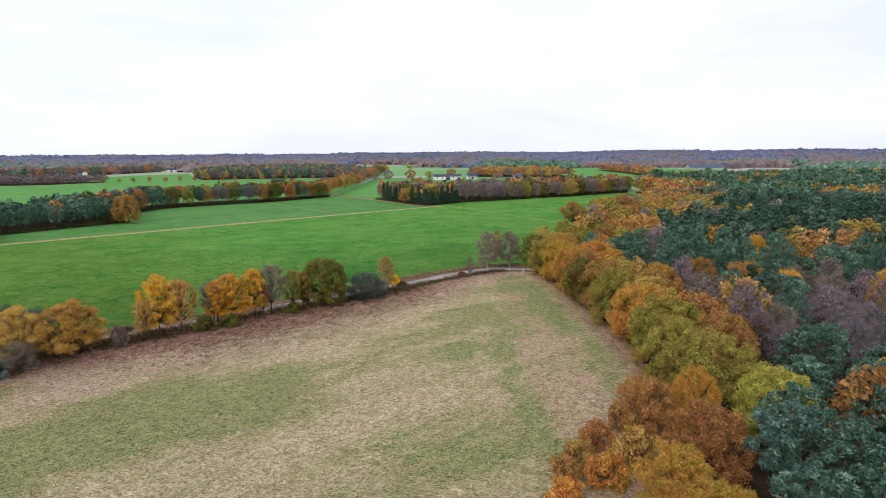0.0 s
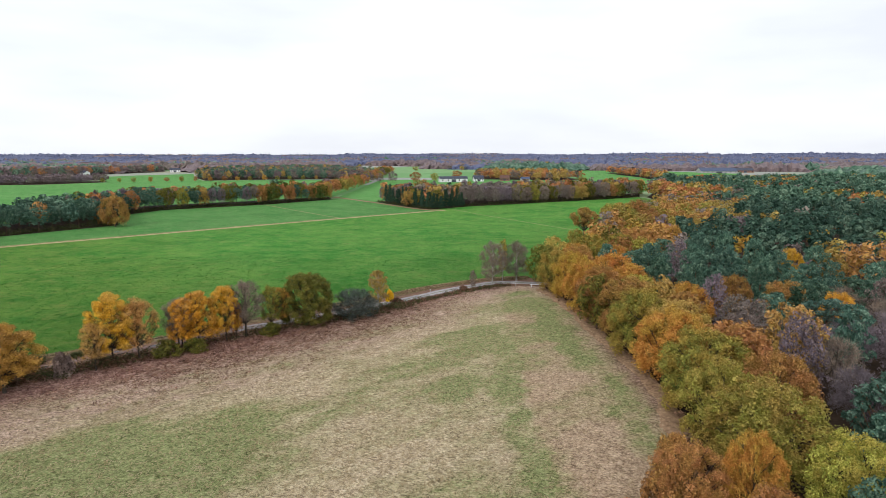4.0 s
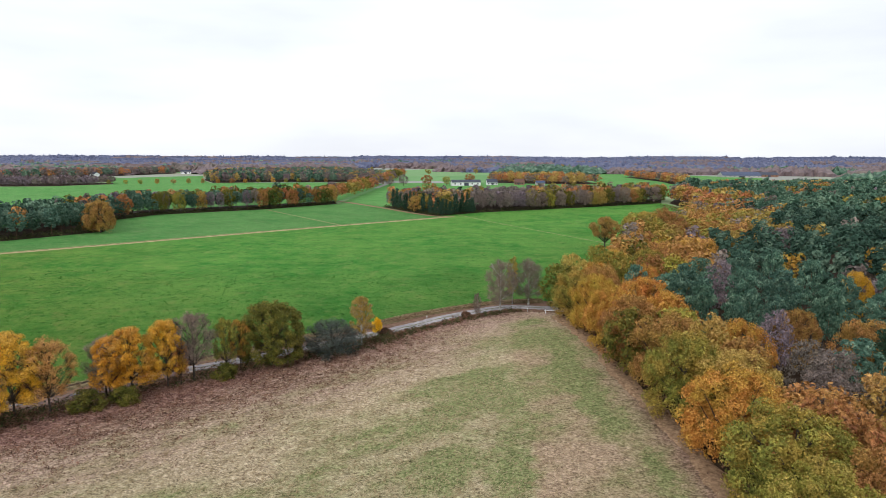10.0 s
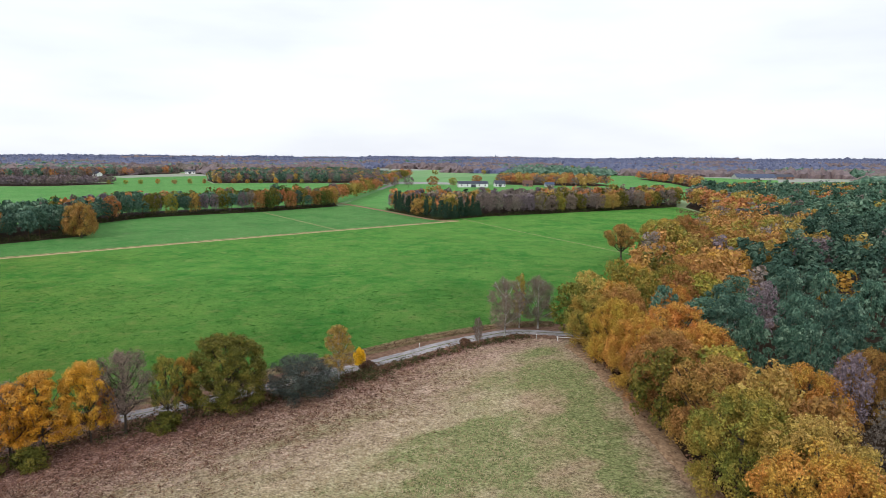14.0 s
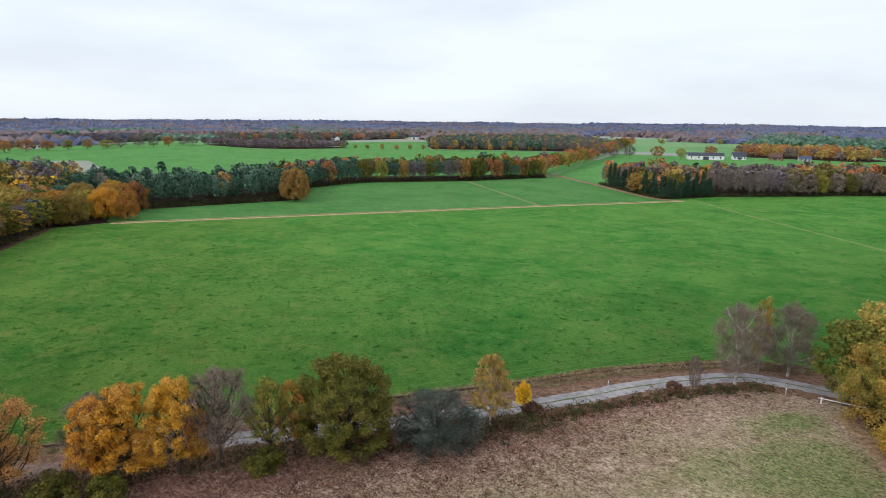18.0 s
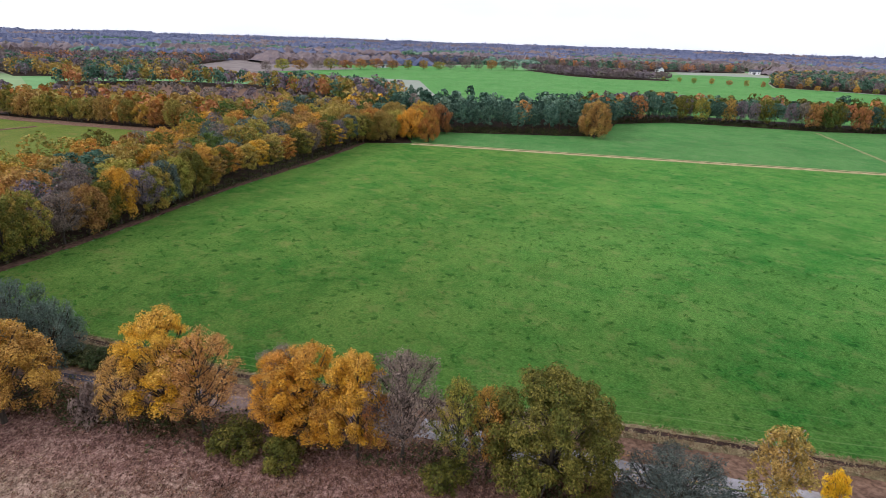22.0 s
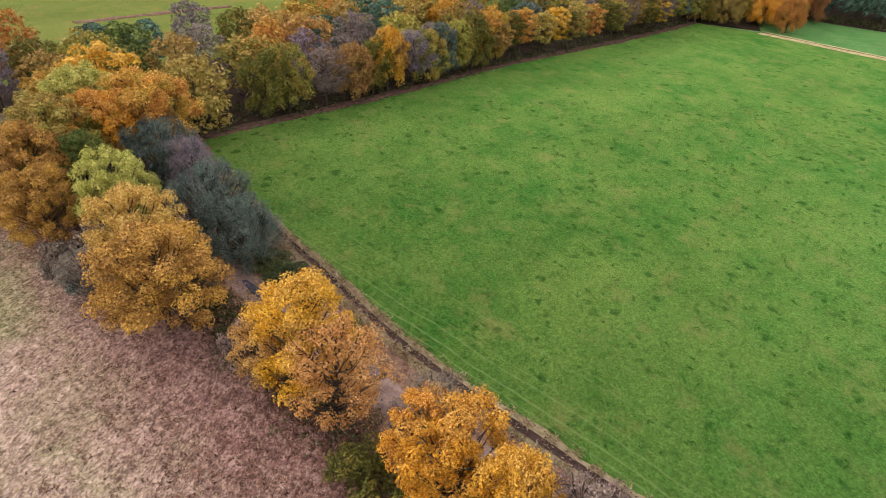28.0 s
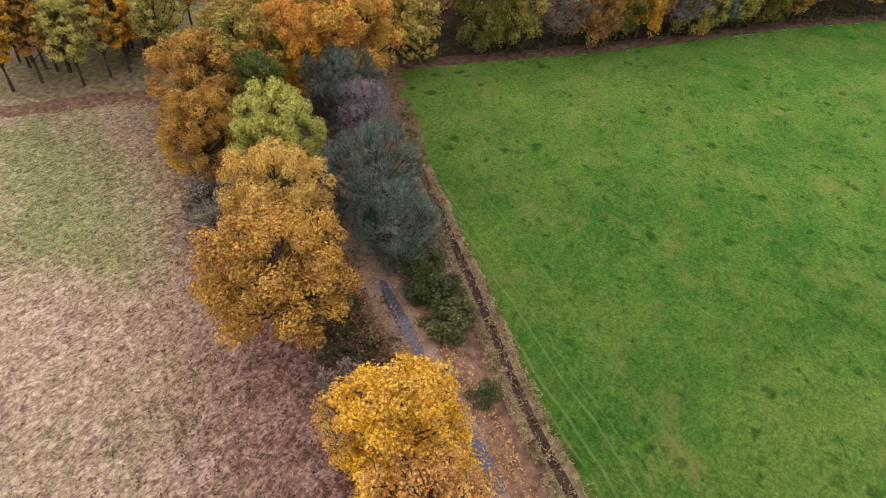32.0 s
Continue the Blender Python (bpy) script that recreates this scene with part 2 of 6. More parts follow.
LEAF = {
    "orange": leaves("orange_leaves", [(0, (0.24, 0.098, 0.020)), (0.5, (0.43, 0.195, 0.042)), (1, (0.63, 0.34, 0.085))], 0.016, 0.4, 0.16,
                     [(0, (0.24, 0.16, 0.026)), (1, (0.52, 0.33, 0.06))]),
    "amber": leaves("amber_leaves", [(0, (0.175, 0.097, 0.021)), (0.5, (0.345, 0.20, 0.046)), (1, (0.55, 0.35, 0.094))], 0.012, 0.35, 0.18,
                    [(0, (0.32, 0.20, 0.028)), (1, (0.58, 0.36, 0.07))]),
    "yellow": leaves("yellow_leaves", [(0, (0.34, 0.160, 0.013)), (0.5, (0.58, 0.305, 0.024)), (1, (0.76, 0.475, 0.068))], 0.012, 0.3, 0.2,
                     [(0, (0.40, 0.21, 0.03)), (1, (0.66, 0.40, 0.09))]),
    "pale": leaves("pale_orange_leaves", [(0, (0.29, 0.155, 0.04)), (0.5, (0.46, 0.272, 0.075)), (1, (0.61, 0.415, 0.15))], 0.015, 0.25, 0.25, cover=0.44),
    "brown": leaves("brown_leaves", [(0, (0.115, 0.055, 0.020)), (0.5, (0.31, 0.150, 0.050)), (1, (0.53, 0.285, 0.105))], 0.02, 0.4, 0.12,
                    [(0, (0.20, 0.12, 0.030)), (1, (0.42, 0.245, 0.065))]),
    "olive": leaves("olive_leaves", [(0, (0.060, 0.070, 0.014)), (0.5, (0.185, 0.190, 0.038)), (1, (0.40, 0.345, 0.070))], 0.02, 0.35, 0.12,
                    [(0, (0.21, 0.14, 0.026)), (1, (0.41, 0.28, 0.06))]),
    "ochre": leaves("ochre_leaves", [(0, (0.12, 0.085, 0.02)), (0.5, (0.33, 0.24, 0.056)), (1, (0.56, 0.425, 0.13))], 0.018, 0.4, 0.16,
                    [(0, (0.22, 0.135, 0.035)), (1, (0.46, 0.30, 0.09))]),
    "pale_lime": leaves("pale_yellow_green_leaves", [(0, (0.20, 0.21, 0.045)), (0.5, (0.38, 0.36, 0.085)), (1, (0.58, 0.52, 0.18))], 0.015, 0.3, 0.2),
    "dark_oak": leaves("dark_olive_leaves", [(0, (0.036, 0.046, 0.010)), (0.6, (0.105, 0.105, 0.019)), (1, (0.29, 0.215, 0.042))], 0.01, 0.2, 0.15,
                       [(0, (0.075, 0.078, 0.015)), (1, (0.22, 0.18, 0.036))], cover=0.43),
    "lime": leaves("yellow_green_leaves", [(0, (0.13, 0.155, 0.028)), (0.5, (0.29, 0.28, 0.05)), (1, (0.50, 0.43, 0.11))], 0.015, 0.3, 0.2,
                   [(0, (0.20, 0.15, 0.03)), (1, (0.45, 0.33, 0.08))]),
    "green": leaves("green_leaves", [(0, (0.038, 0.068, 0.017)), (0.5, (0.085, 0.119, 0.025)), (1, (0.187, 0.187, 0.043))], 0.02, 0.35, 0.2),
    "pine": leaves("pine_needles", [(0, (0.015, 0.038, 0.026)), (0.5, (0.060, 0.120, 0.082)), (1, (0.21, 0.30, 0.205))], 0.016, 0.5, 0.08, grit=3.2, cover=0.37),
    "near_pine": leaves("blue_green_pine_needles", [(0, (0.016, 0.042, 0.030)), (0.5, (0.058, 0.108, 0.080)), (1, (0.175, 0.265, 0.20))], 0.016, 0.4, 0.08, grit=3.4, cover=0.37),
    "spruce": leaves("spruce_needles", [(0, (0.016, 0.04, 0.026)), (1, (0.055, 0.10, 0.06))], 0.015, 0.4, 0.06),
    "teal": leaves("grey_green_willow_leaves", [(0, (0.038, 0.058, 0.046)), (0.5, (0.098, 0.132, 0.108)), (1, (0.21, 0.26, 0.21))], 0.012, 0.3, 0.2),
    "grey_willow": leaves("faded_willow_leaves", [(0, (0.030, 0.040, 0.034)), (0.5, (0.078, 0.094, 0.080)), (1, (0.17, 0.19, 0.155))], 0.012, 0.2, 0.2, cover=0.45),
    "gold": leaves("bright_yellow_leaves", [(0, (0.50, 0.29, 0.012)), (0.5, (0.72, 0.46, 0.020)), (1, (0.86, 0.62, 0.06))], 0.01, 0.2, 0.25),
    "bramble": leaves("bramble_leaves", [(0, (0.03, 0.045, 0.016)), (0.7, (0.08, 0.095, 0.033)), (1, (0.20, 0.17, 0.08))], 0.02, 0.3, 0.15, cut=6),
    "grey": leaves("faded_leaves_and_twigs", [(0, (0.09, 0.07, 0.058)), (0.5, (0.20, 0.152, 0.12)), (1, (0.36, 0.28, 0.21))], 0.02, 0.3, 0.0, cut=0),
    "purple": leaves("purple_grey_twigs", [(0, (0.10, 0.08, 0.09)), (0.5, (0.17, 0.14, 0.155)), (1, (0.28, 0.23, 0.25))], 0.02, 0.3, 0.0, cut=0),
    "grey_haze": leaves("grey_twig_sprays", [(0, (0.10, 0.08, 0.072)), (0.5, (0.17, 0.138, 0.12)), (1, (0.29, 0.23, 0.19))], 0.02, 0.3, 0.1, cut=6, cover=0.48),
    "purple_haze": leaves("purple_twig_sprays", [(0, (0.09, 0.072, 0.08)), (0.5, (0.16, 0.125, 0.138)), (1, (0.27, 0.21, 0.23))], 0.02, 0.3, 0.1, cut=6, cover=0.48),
    # distance haze is mixed into the violet and russet of the far woods
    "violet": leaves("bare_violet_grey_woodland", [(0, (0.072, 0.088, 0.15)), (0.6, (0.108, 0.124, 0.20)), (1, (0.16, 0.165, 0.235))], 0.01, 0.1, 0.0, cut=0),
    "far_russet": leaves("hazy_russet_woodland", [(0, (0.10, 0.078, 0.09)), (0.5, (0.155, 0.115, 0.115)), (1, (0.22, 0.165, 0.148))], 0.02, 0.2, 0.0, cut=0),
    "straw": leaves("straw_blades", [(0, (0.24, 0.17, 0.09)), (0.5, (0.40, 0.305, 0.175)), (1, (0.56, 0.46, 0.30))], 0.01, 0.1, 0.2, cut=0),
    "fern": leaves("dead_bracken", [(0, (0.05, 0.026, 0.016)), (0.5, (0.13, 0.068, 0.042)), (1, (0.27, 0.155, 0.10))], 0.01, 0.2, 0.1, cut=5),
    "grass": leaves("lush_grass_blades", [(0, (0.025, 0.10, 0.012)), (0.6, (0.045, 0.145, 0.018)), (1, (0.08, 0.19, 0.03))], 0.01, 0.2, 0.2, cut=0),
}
BARK = plain("oak_bark", (0.035, 0.028, 0.022), (0.10, 0.085, 0.068), 2.5, 0.9, 0.03, (1, 1, 0.2))
PINE_BARK = plain("pine_bark", (0.07, 0.045, 0.032), (0.20, 0.12, 0.075), 2.0, 0.9, 0.03, (1, 1, 0.25))
BIRCH_BARK = plain("birch_bark", (0.20, 0.19, 0.175), (0.62, 0.60, 0.56), 2.2, 0.75, 0.01, (0.6, 0.6, 2.5))


def meadow_material():
    m, nt, p = material("rough_straw_meadow", 0.95)
    vec = where(nt, "World")
    streak = where(nt, "World", (0.45, 1.0, 1.0), -41)
    fine = noise_tex(nt, vec, 2.6, 7, 0.8)
    mown = noise_tex(nt, streak, 1.1, 5, 0.7)
    grain = blend(nt, 0.22, fine, mown)
    straw = ramp(nt, grain, [(0.375, (0.163, 0.112, 0.069)), (0.5, (0.475, 0.380, 0.246)), (0.625, (0.71, 0.61, 0.44))])
    pink = ramp(nt, grain, [(0.375, (0.135, 0.083, 0.062)), (0.5, (0.405, 0.285, 0.215)), (0.625, (0.68, 0.52, 0.41))])
    green = ramp(nt, grain, [(0.375, (0.063, 0.086, 0.022)), (0.5, (0.215, 0.235, 0.085)), (0.625, (0.44, 0.42, 0.20))])
    # streaks of tussocks, the small shadows between them painted into the colour
    tuss = nt.nodes.new("ShaderNodeTexNoise")
    tuss.inputs["Scale"].default_value, tuss.inputs["Detail"].default_value, tuss.inputs["Distortion"].default_value = 1.7, 6, 2.2
    nt.links.new(where(nt, "World", (0.55, 1.25, 1.0), 20), tuss.inputs["Vector"])
    tussock_shadow = ramp(nt, tuss.outputs["Fac"], [(0.38, (0.5, 0.47, 0.44)), (0.47, (0.98, 0.98, 0.98)), (0.6, (1.28, 1.27, 1.25))])
    wide = nt.nodes.new("ShaderNodeTexNoise")
    wide.inputs["Scale"].default_value, wide.inputs["Detail"].default_value, wide.inputs["Roughness"].default_value = 0.16, 6, 0.7
    nt.links.new(vec, wide.inputs["Vector"])
    bent = nt.nodes.new("ShaderNodeVectorMath")
    bent.operation = "MULTIPLY_ADD"
    bent.inputs[1].default_value = (13, 13, 0)
    nt.links.new(wide.outputs["Color"], bent.inputs[0])
    nt.links.new(vec, bent.inputs[2])
    uneven = bent.outputs["Vector"]

    def spread(value, low, high, at_low, at_high):
        mr = nt.nodes.new("ShaderNodeMapRange")
        mr.inputs["From Min"].default_value, mr.inputs["From Max"].default_value = low, high
        mr.inputs["To Min"].default_value, mr.inputs["To Max"].default_value = at_low, at_high
        nt.links.new(value, mr.inputs["Value"])
        return mr.outputs["Result"]

    def patch_at(cx, cy, ru, rv, turn, amount):
        """A soft-edged oval of growth, ru long and rv wide."""
        mp = nt.nodes.new("ShaderNodeMapping")
        mp.vector_type = "TEXTURE"
        mp.inputs["Location"].default_value = (cx + 6.5, cy + 6.5, 0.2)
        mp.inputs["Rotation"].default_value = (0, 0, radians(turn))
        mp.inputs["Scale"].default_value = (ru, rv, 60)
        nt.links.new(uneven, mp.inputs["Vector"])
        far = nt.nodes.new("ShaderNodeVectorMath")
        far.operation = "LENGTH"
        nt.links.new(mp.outputs["Vector"], far.inputs[0])
        return spread(far.outputs["Value"], 0.2, 1.35, amount, 0.0)

    dot = nt.nodes.new("ShaderNodeVectorMath")
    dot.operation = "DOT_PRODUCT"
    dot.inputs[1].default_value = (0.667, -0.745, 0)
    nt.links.new(vec, dot.inputs[0])
    away = sums(nt, "ADD", dot.outputs["Value"], 120.0)
    sep = nt.nodes.new("ShaderNodeSeparateXYZ")
    nt.links.new(vec, sep.inputs["Vector"])
    # two mowings meet along a line; rougher pinkish grass to the east
    side = sums(nt, "SUBTRACT", sep.outputs["X"], 9.0)
    east = spread(sums(nt, "ADD", side, sums(nt, "MULTIPLY_ADD", noise_tex(nt, vec, 0.5, 4), 2.4, -1.2)), -0.5, 0.8, 0.0, 1.0)
    rose = ramp(nt, grain, [(0.375, (0.125, 0.076, 0.05)), (0.5, (0.36, 0.24, 0.16)), (0.625, (0.61, 0.45, 0.32))])
    c = blend(nt, sums(nt, "MULTIPLY", east, 0.65), straw, rose)
    lines = sums(nt, "MULTIPLY", sums(nt, "SINE", sums(nt, "MULTIPLY", away, 1.05)), 0.022)
    patch = sums(nt, "ADD", sums(nt, "MULTIPLY_ADD", noise_tex(nt, where(nt, "World", (0.5, 1.0, 1.0), -41), 0.09, 6, 0.72), 1.0, -0.02), lines)
    for spot in ((-51, 54, 32, 15, 42, 0.28), (-34, 68, 11, 6, 42, 0.14), (-8, 46, 22, 9, 42, 0.2), (6, 47, 8, 8, 20, 0.12), (-1, 87.5, 7, 4.5, 80, 0.2), (6.6, 72, 18, 2.4, 92, 0.2),
                 (7, 92, 9, 2.0, 92, 0.14), (0, 109, 6, 5, 60, 0.24), (-5, 116, 12, 2.5, 48, 0.24), (4, 121, 7, 4, 54, 0.24), (7.4, 109, 7, 2, 92, 0.2), (6.4, 88, 5, 3, 92, 0.22), (9.4, 60, 12, 2.6, 92, 0.22), (24.5, 90, 5, 2, 95, 0.2), (20.0, 116, 24, 3.6, 95, 0.28), (16.5, 145, 14, 7, 105, 0.3), (8, 136, 12, 6, 60, 0.2), (23.5, 74, 9, 3, 90, 0.24), (-86, 55, 18, 11, 42, 0.24), (-78, 63, 9, 8, 42, 0.16)):
        patch = sums(nt, "ADD", patch, patch_at(*spot))
    # a broad greener swath runs along the lane side of the field
    swath = sums(nt, "MULTIPLY", spread(away, 30.0, 40.0, 0.0, 1.0), spread(away, 48.0, 62.0, 1.0, 0.0))
    patch = sums(nt, "ADD", patch, sums(nt, "MULTIPLY", swath, sums(nt, "MULTIPLY_ADD", noise_tex(nt, streak, 0.16, 5, 0.75), 0.34, -0.05)))
    # dead bracken and oak leaves along the lane, thinning out into the field
    litter = ramp(nt, grain, [(0.375, (0.067, 0.032, 0.027)), (0.5, (0.252, 0.135, 0.110)), (0.625, (0.52, 0.34, 0.275))])
    edge = sums(nt, "ADD", sums(nt, "MULTIPLY_ADD", noise_tex(nt, vec, 0.11, 5, 0.75), 18.0, -9.0), sums(nt, "MULTIPLY", sums(nt, "MAXIMUM", sums(nt, "ADD", sep.outputs["X"], 40.0), 0.0), 0.2))
    lane_off = sums(nt, "ADD", away, edge)
    c = blend(nt, spread(lane_off, 25.0, 36.0, 0.85, 0.0), c, pink)
    grow = ramp(nt, patch, [(0.44, (0, 0, 0)), (0.68, (1, 1, 1))])
    c = blend(nt, sums(nt, "MULTIPLY", grow, 0.7), c, green)
    lush = ramp(nt, sums(nt, "ADD", patch, sums(nt, "MULTIPLY_ADD", noise_tex(nt, vec, 0.35, 4, 0.7), 0.5, -0.25)), [(0.60, (0, 0, 0)), (0.74, (1, 1, 1))])
    c = blend(nt, sums(nt, "MULTIPLY", lush, 0.45), c, ramp(nt, grain, [(0.375, (0.05, 0.095, 0.022)), (0.625, (0.22, 0.31, 0.095))]))
    c = blend(nt, spread(lane_off, 9.0, 22.0, 0.95, 0.0), c, litter)
    # bare leaf litter along the wood
    c = blend(nt, spread(sums(nt, "ADD", sums(nt, "MULTIPLY_ADD", sep.outputs["Y"], 0.045, sep.outputs["X"]), sums(nt, "MULTIPLY_ADD", noise_tex(nt, vec, 0.3, 4), 3.0, -1.5)), 30.4, 32.4, 0.0, 0.6), c, litter)
    c = blend(nt, 0.8, c, tussock_shadow, "MULTIPLY")
    nt.links.new(c, p.inputs["Base Color"])
    bump(nt, p, grain, 1.0, 0.35)
    return m


def pasture_material(name, dark, light, worn, tuft=0.7, lines=False):
    m, nt, p = material(name, 0.9)
    p.inputs["Specular IOR Level"].default_value = 0.03
    vec = where(nt, "World")
    fine = noise_tex(nt, vec, 1.9, 8, 0.88)
    c = ramp(nt, fine, [(0.40, dark), (0.60, light)])
    sward = ramp(nt, fine, [(0.38, tuple(v * 0.68 for v in worn)), (0.62, tuple(v * 1.2 for v in worn))])
    for scale, low, high, amount in ((0.23, 0.42, 0.64, 0.5), (0.075, 0.42, 0.62, 0.6), (0.02, 0.42, 0.58, 0.5)):
        patch = ramp(nt, noise_tex(nt, vec, scale, 5, 0.65), [(low, (0, 0, 0)), (high, (1, 1, 1))])
        c = blend(nt, sums(nt, "MULTIPLY", patch, amount), c, sward)
    speck = ramp(nt, noise_tex(nt, vec, 4.5, 4, 0.85), [(0.40, (0.66, 0.68, 0.66)), (0.5, (1.0, 1.0, 1.0)), (0.60, (1.45, 1.32, 1.5))])
    c = blend(nt, 0.8, c, speck, "MULTIPLY")
    tone = ramp(nt, noise_tex(nt, where(nt, "World", (0.6, 1.0, 1.0), 47), 0.06, 6, 0.72), [(0.38, (0.70, 0.74, 0.70)), (0.5, (1.0, 1.0, 1.0)), (0.64, (1.28, 1.18, 1.2))])
    c = blend(nt, 0.42, c, tone, "MULTIPLY")
    bare = ramp(nt, noise_tex(nt, vec, 0.17, 6, 0.75), [(0.53, (0, 0, 0)), (0.66, (1, 1, 1))])
    c = blend(nt, sums(nt, "MULTIPLY", bare, 0.36), c, (worn[0] * 1.85, worn[1] * 0.98, worn[2] * 1.6))
    # lush dark tufts where the cattle have not grazed
    vor = nt.nodes.new("ShaderNodeTexVoronoi")
    vor.inputs["Scale"].default_value = 0.46
    bent = nt.nodes.new("ShaderNodeVectorMath")
    bent.operation = "MULTIPLY_ADD"
    bent.inputs[1].default_value = (2.2, 2.2, 0)
    soft = nt.nodes.new("ShaderNodeTexNoise")
    soft.inputs["Scale"].default_value, soft.inputs["Detail"].default_value = 0.8, 5
    nt.links.new(vec, soft.inputs["Vector"])
    nt.links.new(soft.outputs["Color"], bent.inputs[0])
    nt.links.new(vec, bent.inputs[2])
    nt.links.new(bent.outputs["Vector"], vor.inputs["Vector"])
    split = nt.nodes.new("ShaderNodeSeparateColor")
    nt.links.new(vor.outputs["Color"], split.inputs["Color"])
    size = sums(nt, "MULTIPLY_ADD", sums(nt, "POWER", split.outputs["Red"], 2.0), 0.36, 0.04)
    spot = ramp(nt, sums(nt, "DIVIDE", vor.outputs["Distance"], size), [(0.45, (1, 1, 1)), (1.0, (0, 0, 0))])
    c = blend(nt, sums(nt, "MULTIPLY", spot, tuft), c, ramp(nt, fine, [(0.42, tuple(v * 0.5 for v in dark)), (0.6, tuple(v * 1.15 for v in dark))]))
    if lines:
        # the sward's colour is multiplied paler towards the far side of the field
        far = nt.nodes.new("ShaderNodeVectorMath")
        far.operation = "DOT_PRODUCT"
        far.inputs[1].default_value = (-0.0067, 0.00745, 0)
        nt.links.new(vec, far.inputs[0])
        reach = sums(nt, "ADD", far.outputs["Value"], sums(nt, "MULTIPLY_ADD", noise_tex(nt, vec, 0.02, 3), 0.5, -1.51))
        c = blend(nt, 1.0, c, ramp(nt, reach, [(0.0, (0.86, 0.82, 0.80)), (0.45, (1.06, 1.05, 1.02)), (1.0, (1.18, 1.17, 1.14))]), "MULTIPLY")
        along = nt.nodes.new("ShaderNodeVectorMath")
        along.operation = "DOT_PRODUCT"
        along.inputs[1].default_value = (0.00745, 0.00667, 0)
        nt.links.new(vec, along.inputs[0])
        c = blend(nt, 1.0, c, ramp(nt, sums(nt, "ADD", along.outputs["Value"], sums(nt, "MULTIPLY_ADD", noise_tex(nt, vec, 0.03, 4), 0.8, -0.4)), [(0.25, (1.14, 0.94, 0.86)), (0.85, (1.07, 1.07, 1.0))]), "MULTIPLY")
        gain = nt.nodes.new("ShaderNodeHueSaturation")
        gain.inputs["Saturation"].default_value = 1.05
        gain.inputs["Value"].default_value = 1.05
        nt.links.new(c, gain.inputs["Color"])
        c = gain.outputs["Color"]
        # wheel lines along the lane side
        dot = nt.nodes.new("ShaderNodeVectorMath")
        dot.operation = "DOT_PRODUCT"
        dot.inputs[1].default_value = (-0.667, 0.745, 0)
        nt.links.new(vec, dot.inputs[0])
        off = sums(nt, "SUBTRACT", dot.outputs["Value"], 126.3)
        for at, half, amount in ((2.2, 0.1, 0.5), (3.2, 0.12, 0.6), (4.9, 0.12, 0.5), (6.0, 0.1, 0.3), (9.4, 0.14, 0.25)):
            near = sums(nt, "LESS_THAN", sums(nt, "ABSOLUTE", sums(nt, "SUBTRACT", off, sums(nt, "MULTIPLY_ADD", noise_tex(nt, vec, 0.12, 2), 1.2, at - 0.6))), half)
            c = blend(nt, sums(nt, "MULTIPLY", near, sums(nt, "MULTIPLY", noise_tex(nt, vec, 0.9, 4), amount * 1.1)), c, (0.19, 0.27, 0.09))
    nt.links.new(c, p.inputs["Base Color"])
    bump(nt, p, fine, 0.8, 0.3)
    return m


MEADOW = meadow_material()
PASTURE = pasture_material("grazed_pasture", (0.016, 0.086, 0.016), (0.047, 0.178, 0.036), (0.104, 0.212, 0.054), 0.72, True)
PASTURE_NORTH = pasture_material("cropped_pasture", (0.040, 0.148, 0.033), (0.082, 0.238, 0.058), (0.112, 0.245, 0.070), 0.15)
PASTURE_FAR = pasture_material("mown_pasture", (0.05, 0.185, 0.04), (0.10, 0.295, 0.07), (0.135, 0.30, 0.085), 0.15)
HEATH = pasture_material("rough_heath_grass", (0.055, 0.095, 0.013), (0.16, 0.225, 0.035), (0.16, 0.185, 0.042), 0.4)
STRAW = plain("dry_verge_grass", (0.11, 0.09, 0.045), (0.34, 0.27, 0.155), 1.3, 0.95, 0.12, kind="Object")
TRACK_STRAW = plain("bleached_track_grass", (0.24, 0.19, 0.085), (0.52, 0.43, 0.23), 0.5, 0.95, 0.1)
TRACK_RUT = plain("dark_track_grass", (0.045, 0.085, 0.025), (0.15, 0.16, 0.06), 0.7, 0.95, 0.08)
FIELD_LINE = plain("worn_grass_line", (0.13, 0.18, 0.06), (0.30, 0.29, 0.13), 0.4, 0.95)
# bracken litter with the shade at the wood's foot put into its colour
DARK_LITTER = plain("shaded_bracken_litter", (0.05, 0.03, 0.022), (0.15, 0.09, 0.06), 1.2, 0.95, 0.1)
EDGE_LITTER = plain("tan_leaf_litter", (0.15, 0.088, 0.050), (0.40, 0.265, 0.16), 1.7, 0.95, 0.1)
LITTER = plain("fallen_oak_leaves", (0.085, 0.045, 0.03), (0.27, 0.165, 0.11), 1.6, 0.95, 0.1)
# leaf litter taken near black, canopy shade included in the colour
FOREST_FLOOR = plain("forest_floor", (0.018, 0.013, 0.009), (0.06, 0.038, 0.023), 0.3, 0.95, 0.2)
SAND = plain("sandy_track", (0.20, 0.185, 0.185), (0.40, 0.375, 0.38), 0.8, 0.9, 0.04)
LANE_LEAF = plain("leaf_covered_lane", (0.14, 0.09, 0.075), (0.29, 0.205, 0.175), 1.4, 0.9, 0.05)
MUD = plain("dark_ditch_mud", (0.025, 0.015, 0.012), (0.075, 0.045, 0.035), 1.2, 0.7, 0.1)
GRASS_STRIP = plain("track_grass", (0.07, 0.09, 0.03), (0.19, 0.20, 0.08), 1.5, 0.95, 0.1)
PLOUGHED = plain("bare_field", (0.16, 0.128, 0.115), (0.28, 0.235, 0.215), 0.05, 0.95)


